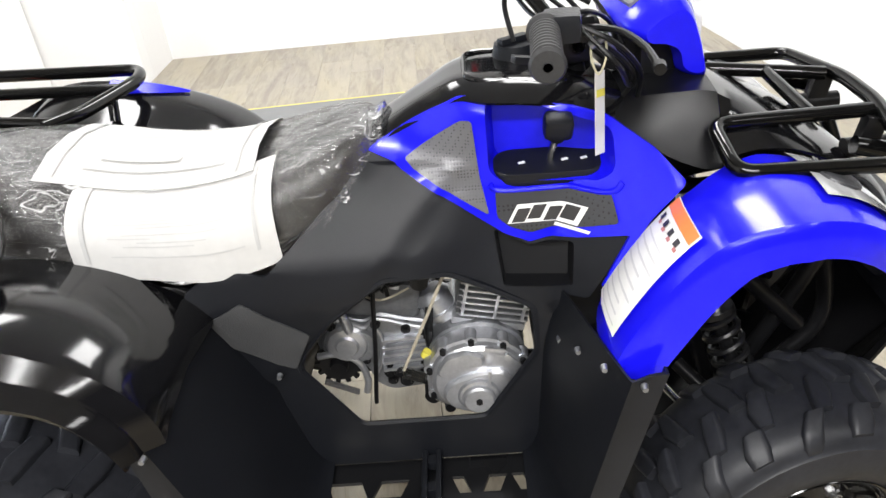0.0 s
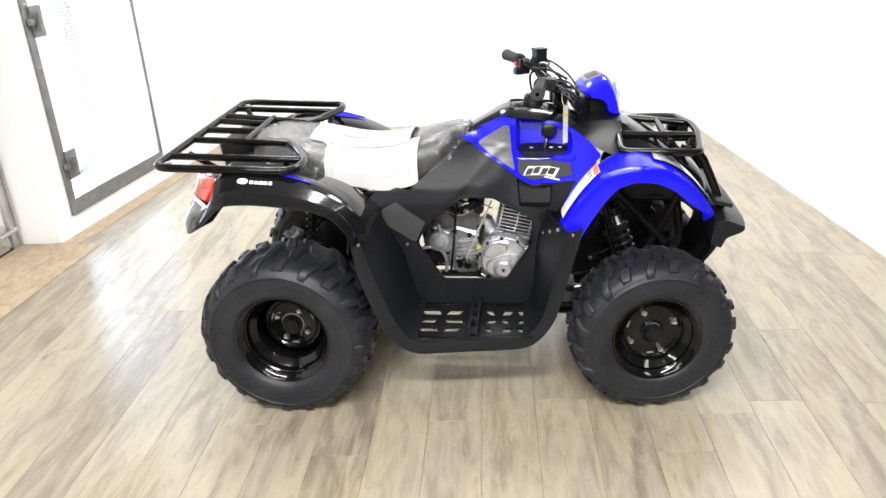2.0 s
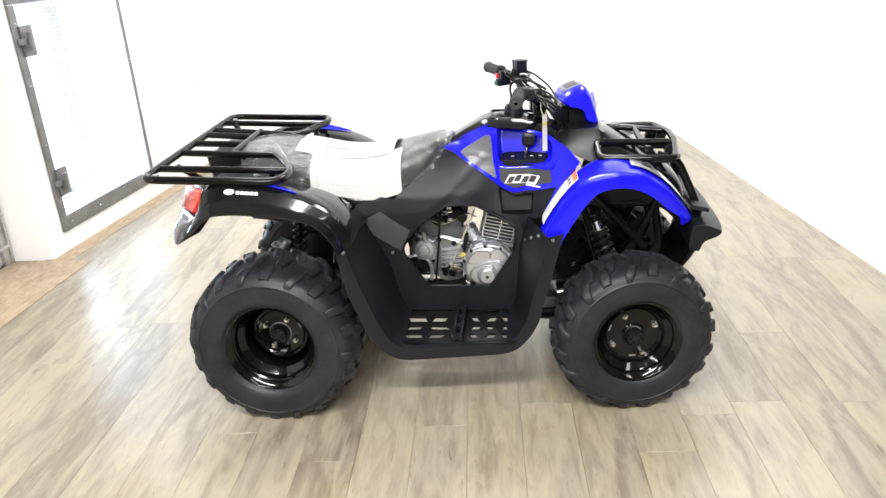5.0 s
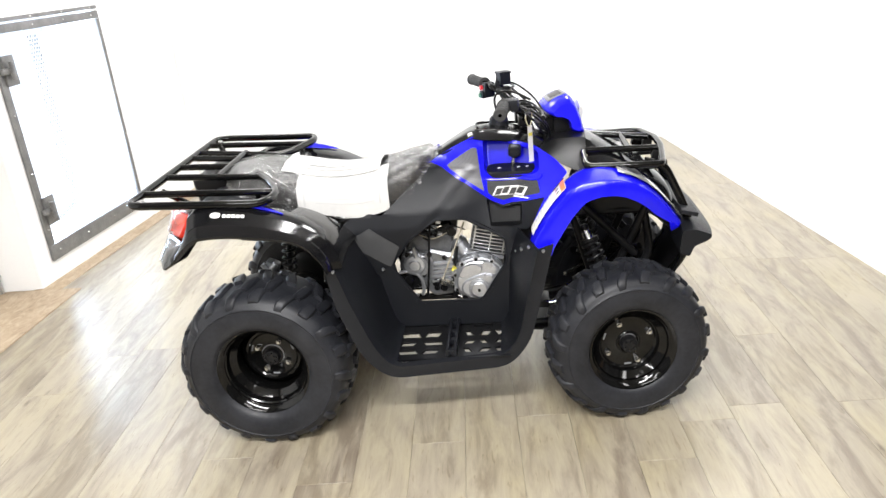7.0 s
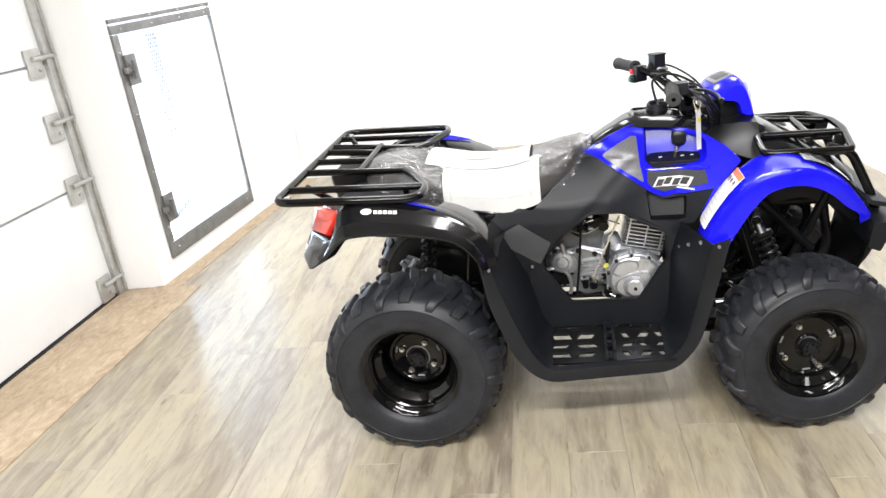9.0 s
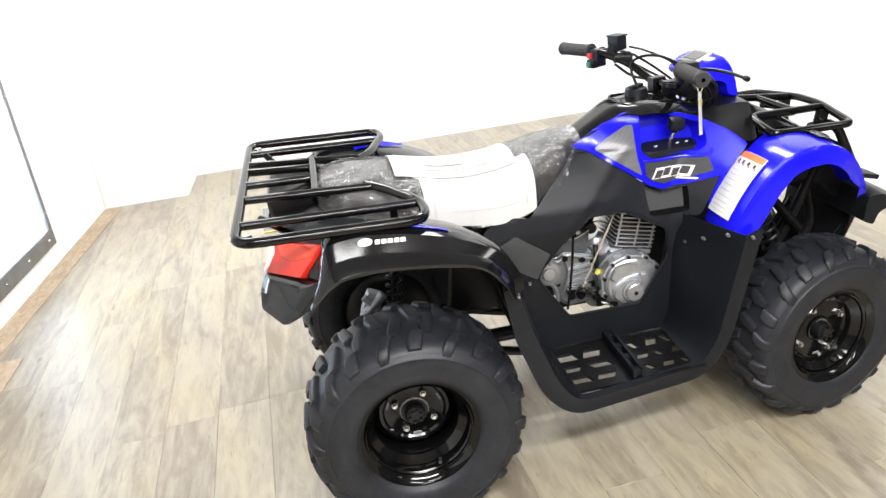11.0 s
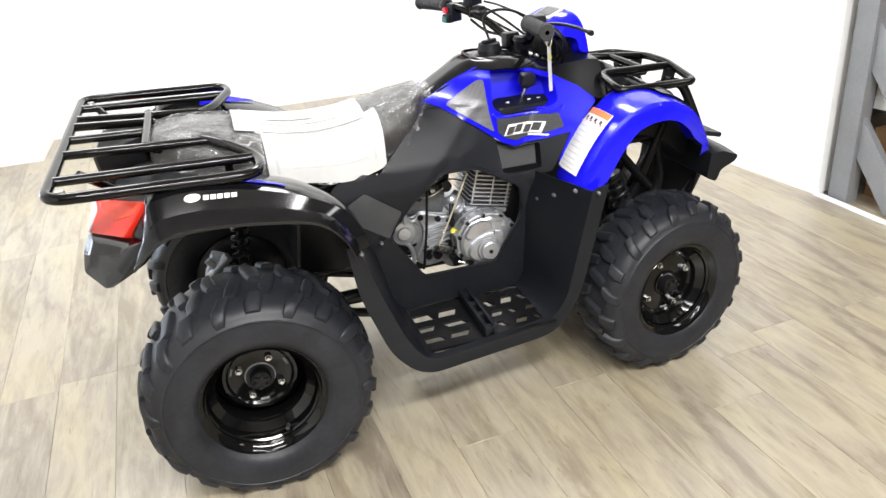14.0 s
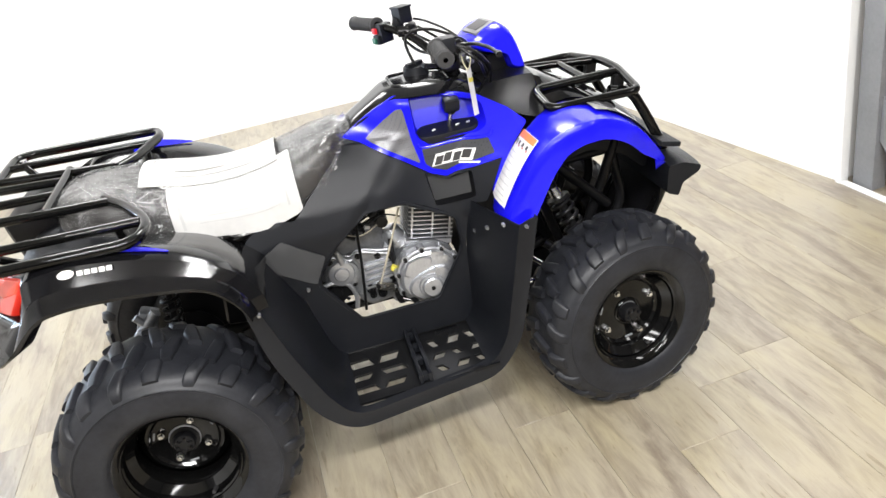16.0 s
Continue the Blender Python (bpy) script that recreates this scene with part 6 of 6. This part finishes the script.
def shock(a, b, r):
    a, b = Vector(a), Vector(b)
    bm = bmesh.new()
    rod(bm, a, b, r * 0.42)
    rod(bm, a.lerp(b, 0.02), a.lerp(b, 0.14), r * 0.55)
    rod(bm, a.lerp(b, 0.86), a.lerp(b, 0.98), r * 0.55)
    sh = part("shock_absorber", bm, STEEL, atv, "shock absorber with black coil spring")
    bm = bmesh.new()
    rod(bm, a.lerp(b, 0.83), a.lerp(b, 0.93), r * 0.62, r * 0.55, 18)
    part("shock_cap", bm, CHROME, sh, "bright shock collar")
    bm = bmesh.new()
    spring(bm, a.lerp(b, 0.16), a.lerp(b, 0.80), r, 8, r * 0.22)
    rod(bm, a.lerp(b, 0.80), a.lerp(b, 0.83), r * 1.2)
    rod(bm, a.lerp(b, 0.13), a.lerp(b, 0.16), r * 1.2)
    part("spring", bm, STEEL, sh, "black coil spring")


for side in (-1, 1):
    shock((1.135, 0.235 * side, 0.34), (1.045, 0.165 * side, 0.60), 0.026)
    for z0, z1 in ((0.285, 0.225), (0.40, 0.325)):
        bm = bmesh.new()
        tube(bm, [(1.03, 0.12 * side, z0), (1.15, 0.265 * side, z1), (1.27, 0.12 * side, z0)], 0.0125, 10, False, 0.02)
        part("control_arm", bm, STEEL, atv, "black tubular control arm")
    bm = bmesh.new()
    box(bm, (1.163, 0.270 * side, 0.270), (0.05, 0.05, 0.13), rotated(0, 0, STEER), 0.012)
    rod(bm, (1.163, 0.25 * side, 0.258), (1.163, 0.33 * side, 0.258), 0.032, 0.026, 20)
    part("knuckle", bm, ALLOY_DARK, atv, "grey cast steering knuckle")
    bm = bmesh.new()
    rod(bm, (1.095, 0.255 * side, 0.300), (0.995, 0.05 * side, 0.335), 0.008)
    part("tie_rod", bm, CHROME, atv, "bright tie rod")
    bm = bmesh.new()
    rod(bm, (0.945, 0.22 * side, 0.318), (0.985, 0.30 * side, 0.312), 0.014)
    part("frame_peg", bm, CHROME, atv, "bright steel stub")
    bm = bmesh.new()
    rod(bm, (1.163, 0.235 * side, 0.258), (1.163, 0.262 * side, 0.258), 0.075, 0.075, 28)
    part("brake_drum", bm, STEEL, atv)
    bm = bmesh.new()
    plate(bm, flat([(1.015, 0.62), (1.03, 0.71), (1.16, 0.765), (1.27, 0.71), (1.345, 0.60), (1.335, 0.545), (1.275, 0.605), (1.185, 0.640), (1.08, 0.625)], 0.02), (), 0.004, lambda x, z: -0.125 * 1.0)
    if side > 0:
        flipped(bm)
    part("inner_guard", bm, MATTE, atv, "black inner mudguard liner")
    bm = bmesh.new()
    plate(bm, flat([(0.838, 0.480), (0.828, 0.690), (0.880, 0.765), (0.985, 0.775), (1.000, 0.690), (0.940, 0.590), (0.925, 0.480)], 0.02), (), 0.004, lambda x, z: -0.098)
    if side > 0:
        flipped(bm)
    part("splash_panel", bm, MATTE, atv, "black splash panel behind the side cover")

shock((0.0, -0.05, 0.36), (0.040, -0.05, 0.68), 0.022)
bm = bmesh.new()
rod(bm, (0, -0.33, REAR_Z), (0, 0.33, REAR_Z), 0.020, seg=16)
rod(bm, (0, -0.10, REAR_Z), (0, 0.10, REAR_Z), 0.048, seg=24)
part("rear_axle", bm, STEEL, atv, "black rear axle tube")
for side in (-1, 1):
    bm = bmesh.new()
    tube(bm, [(0.34, 0.10 * side, 0.30), (0.20, 0.10 * side, 0.30), (0.0, 0.08 * side, 0.27)], 0.022, 10, False, 0.05)
    part("swing_arm", bm, STEEL, atv, "black swing arm")
    bm = bmesh.new()
    rod(bm, (0, 0.225 * side, REAR_Z), (0, 0.345 * side, REAR_Z), 0.040, 0.036, 24)
    part("rear_hub", bm, STEEL, atv)
    # added disc, stands in for the shade inside the rim and hides reflections
    bm = bmesh.new()
    lathe(bm, [(0.030, 0.234), (0.100, 0.238), (0.136, 0.244), (0.140, 0.248), (0.136, 0.251), (0.030, 0.252)], 40)
    if side < 0:
        flipped(bm)
    bmesh.ops.translate(bm, vec=(0, 0, REAR_Z), verts=bm.verts)
    part("dust_shield", bm, STEEL, atv, "added black disc that darkens the inside of the rear wheel")
bm = bmesh.new()
rod(bm, (0, 0.125, REAR_Z), (0, 0.131, REAR_Z), 0.095, 0.095, 40)
part("brake_disc", bm, STEEL, atv, "dark rear brake disc")
bm = bmesh.new()
box(bm, (-0.055, -0.055, 0.455), (0.05, 0.045, 0.075), rotated(0, 25, 0), 0.012)
rod(bm, (-0.085, -0.08, 0.43), (-0.02, -0.08, 0.49), 0.014)
rod(bm, (-0.075, -0.08, 0.49), (-0.035, -0.08, 0.43), 0.010)
part("brake_caliper", bm, ALLOY_DARK, atv, "grey cast brake caliper")
bm = bmesh.new()
tube(bm, [(0.30, 0.15, 0.42), (0.15, 0.17, 0.50), (-0.02, 0.17, 0.52)], 0.020, 12, False, 0.05)
rod(bm, (-0.02, 0.17, 0.52), (-0.22, 0.165, 0.54), 0.045, 0.042, 24)
part("silencer", bm, STEEL, atv, "black silencer")
bm = bmesh.new()
loft(bm, [[(x, y, z) for y in (-0.19, -0.06, 0.06, 0.19)] for x, z in ((-0.24, 0.64), (-0.15, 0.70), (0.05, 0.70), (0.22, 0.62), (0.33, 0.46), (0.36, 0.30))])
thicken(bm, 0.004)
part("rear_liner", bm, STEEL, atv, "black rear mudguard liner")


bm = bmesh.new()
box(bm, (0.235, 0, 0.505), (0.15, 0.27, 0.19), rotated(0, 8, 0), 0.02, 3)
part("battery_box", bm, STEEL, atv, "black battery box behind the side cover")
bm = bmesh.new()
rod(bm, (0.885, -0.225, 0.350), (0.990, -0.225, 0.362), 0.010, 0.010, 14)
rod(bm, (0.985, -0.225, 0.361), (1.010, -0.225, 0.364), 0.014, 0.014, 14)
part("link_rod", bm, CHROME, atv, "bright link rod by the front wheel")
bm = bmesh.new()
box(bm, (0.900, -0.19, 0.352), (0.05, 0.09, 0.02), None, 0.004)
part("link_bracket", bm, STEEL, atv)

# ---- wrapping, papers and tag ----
def over_seat(s0, s1, lift, n=30, m=26, wob=0.004, a0=0.0, a1=1.0):
    """Rows of points that hang over the seat between two places along it."""
    rows = [seat_row(*s, n=m) for s in SEAT]
    curves = list(zip(*[spline([r[k] for r in rows], 6) for k in range(m)]))
    out = []
    k0, k1 = int(s0 * (len(curves) - 1)), int(s1 * (len(curves) - 1))
    for c in curves[k0:k1 + 1]:
        mid = Vector((c[0][0], 0, sum(p[2] for p in c) / m))
        row = []
        for j in range(int(a0 * (m - 1)), int(a1 * (m - 1)) + 1):
            p = Vector(c[j])
            d = (p - mid).normalized()
            row.append(p + d * (lift + wob * noise.noise(p * 22)))
        out.append(row)
    return out


def crinkle(p, amp):
    """Sharp folded relief for thin film."""
    q = Vector((p.x * 9, p.y * 20, p.z * 16))
    return amp * (0.7 * (1 - 2 * abs(noise.noise(q))) + 0.3 * (1 - 2 * abs(noise.noise(q * 2.7 + Vector((3, 1, 7))))))


bm = bmesh.new()
M = 64
rows = over_seat(0.0, 1.0, 0.009, m=M, wob=0.0)
for x, hw, top, drop in ((0.574, 0.060, 0.848, 0.020), (0.582, 0.058, 0.853, 0.020)):
    rows.append([Vector(p) for p in hump(x, hw, top, drop, len(rows[0]))])
rows = list(zip(*[spline([r[k] for r in rows], 2) for k in range(len(rows[0]))]))
loft(bm, [[p + Vector((0, math.copysign(0.5, p.y), 1)).normalized() * crinkle(p, 0.0060) for p in r] for r in rows])
wrap = thing("seat_wrap", "clear crinkled plastic film wrapped over the saddle", "plastic film")
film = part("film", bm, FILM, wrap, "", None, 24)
film.visible_shadow = False
for side in (0, -1):
    edge = [r[side] for r in rows]
    bm = bmesh.new()
    tube(bm, [p + Vector((0, 0.004 * math.sin(i * 0.9), 0.006 * noise.noise(p * 30) - 0.004)) for i, p in enumerate(edge)], 0.0045, 6)
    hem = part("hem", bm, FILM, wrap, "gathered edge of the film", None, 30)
    hem.visible_shadow = False


def draped(s0, s1, a0, a1, lift, label, rows_of_print):
    """A printed sheet that lies over the wrapped saddle."""
    sheet = thing("paper_sheet", label, "paper", "papers on the saddle")
    pts = over_seat(s0, s1, lift, m=52, wob=0.003, a0=a0, a1=a1)
    bm = bmesh.new()
    loft(bm, pts)
    thicken(bm, 0.001)
    page = part("page", bm, PAPER, sheet, "", None, 60)
    n, w = len(pts), len(pts[0])
    for k in range(rows_of_print):
        j = int(w * (0.12 + 0.78 * k / rows_of_print))
        e = n - 3 - (k * 5) % 4
        bm = bmesh.new()
        loft(bm, [[pts[i][j] + Vector((0, -0.001, 0.0025)), pts[i][j].lerp(pts[i][min(j + 1, w - 1)], 0.28) + Vector((0, -0.001, 0.0025))] for i in range(3 + (k * 7) % 3, e - (k * 3) % 5)])
        part("print_line", bm, FAINT_PRINT, page)
    for i in (1, n - 3):
        bm = bmesh.new()
        loft(bm, [[pts[i][j] + Vector((0, -0.001, 0.0025)), pts[i][j].lerp(pts[i + 1][j], 0.35) + Vector((0, -0.001, 0.0025))] for j in range(1, w - 1)])
        part("border", bm, FAINT_PRINT, page)
    return sheet


draped(0.385, 0.680, 0.0, 0.46, 0.018, "white printed sheet draped over the wrapped saddle's side", 15)
draped(0.315, 0.645, 0.42, 0.90, 0.026, "white printed sheet lying on the wrapped saddle", 11)

tag = thing("hang_tag", "white paper tag on a pale string hanging from the handlebar", "tag", at=(0.890, -0.140, 0.0))
bm = bmesh.new()
tube(bm, spline([(-0.008, 0.004, 0.985), (-0.012, -0.004, 0.955), (-0.002, -0.006, 0.930), (0.008, -0.004, 0.955), (0.006, 0.004, 0.985)], 6), 0.0015, 6)
part("string", bm, STRING, tag, "pale string loop")
bm = bmesh.new()
box(bm, (0.0, -0.006, 0.875), (0.018, 0.0012, 0.115), rotated(-4, 3, 38))
card = part("card", bm, PAPER, tag, "white paper tag")
bm = bmesh.new()
box(bm, (0.0005, -0.0075, 0.905), (0.015, 0.0008, 0.010), rotated(-4, 3, 38))
part("print", bm, YELLOW, card)

# mat on the floor behind the machine
mat_ob = thing("floor_mat", "grey floor mat with a yellow edge lying on the planks", "mat", at=(0.02, 2.16, 0.004))
bm = bmesh.new()
box(bm, (0, 0, 0.002), (1.1, 0.40, 0.004), rotated(0, 0, 3), 0.0015)
part("mat_field", bm, MAT_GREY, mat_ob)
for y in (-0.206, 0.206):
    bm = bmesh.new()
    box(bm, rotated(0, 0, 3) @ Vector((0, y, 0.002)), (1.1, 0.012, 0.004), rotated(0, 0, 3), 0.001)
    part("mat_edge", bm, YELLOW_EDGE, mat_ob)


# ---- floor planks, last ----
PW, PL, PLANK_TURN = 0.172, 1.22, 3.2
plank_bm = bmesh.new()
box(plank_bm, (0, 0, -0.005), (PW - 0.0005, PL - 0.0005, 0.010), None, 0.0006, 1)
plank_mesh = finish(plank_bm, "plank", PLANK)
turn = Matrix.Rotation(radians(PLANK_TURN), 4, "Z")
rest = bmesh.new()
rng = random.Random(7)
count = 0
for i in range(-24, 34):
    shift = rng.random() * PL
    for j in range(-7, 5):
        p = turn @ Vector((i * PW, j * PL + shift, 0))
        if not (-2.0 < p.x < 4.8 and -7.2 < p.y < 4.0):
            continue
        near = -1.75 < p.x < 3.0 and -2.6 < p.y < 3.9 and count < 300
        if near:
            ob = new("plank", plank_mesh)
            ob.parent = floor
            ob.matrix_basis = Matrix.Translation(p) @ turn @ Matrix.Rotation(math.pi * rng.randint(0, 1), 4, "Z")
            count += 1
        elif p.x > -1.85:
            box(rest, p + Vector((0, 0, -0.005)), (PW - 0.0012, PL - 0.0012, 0.010), turn.to_3x3())
far_planks = solo("plank_field", rest, PLANK, "", "", kind="stuff")
far_planks.parent = floor
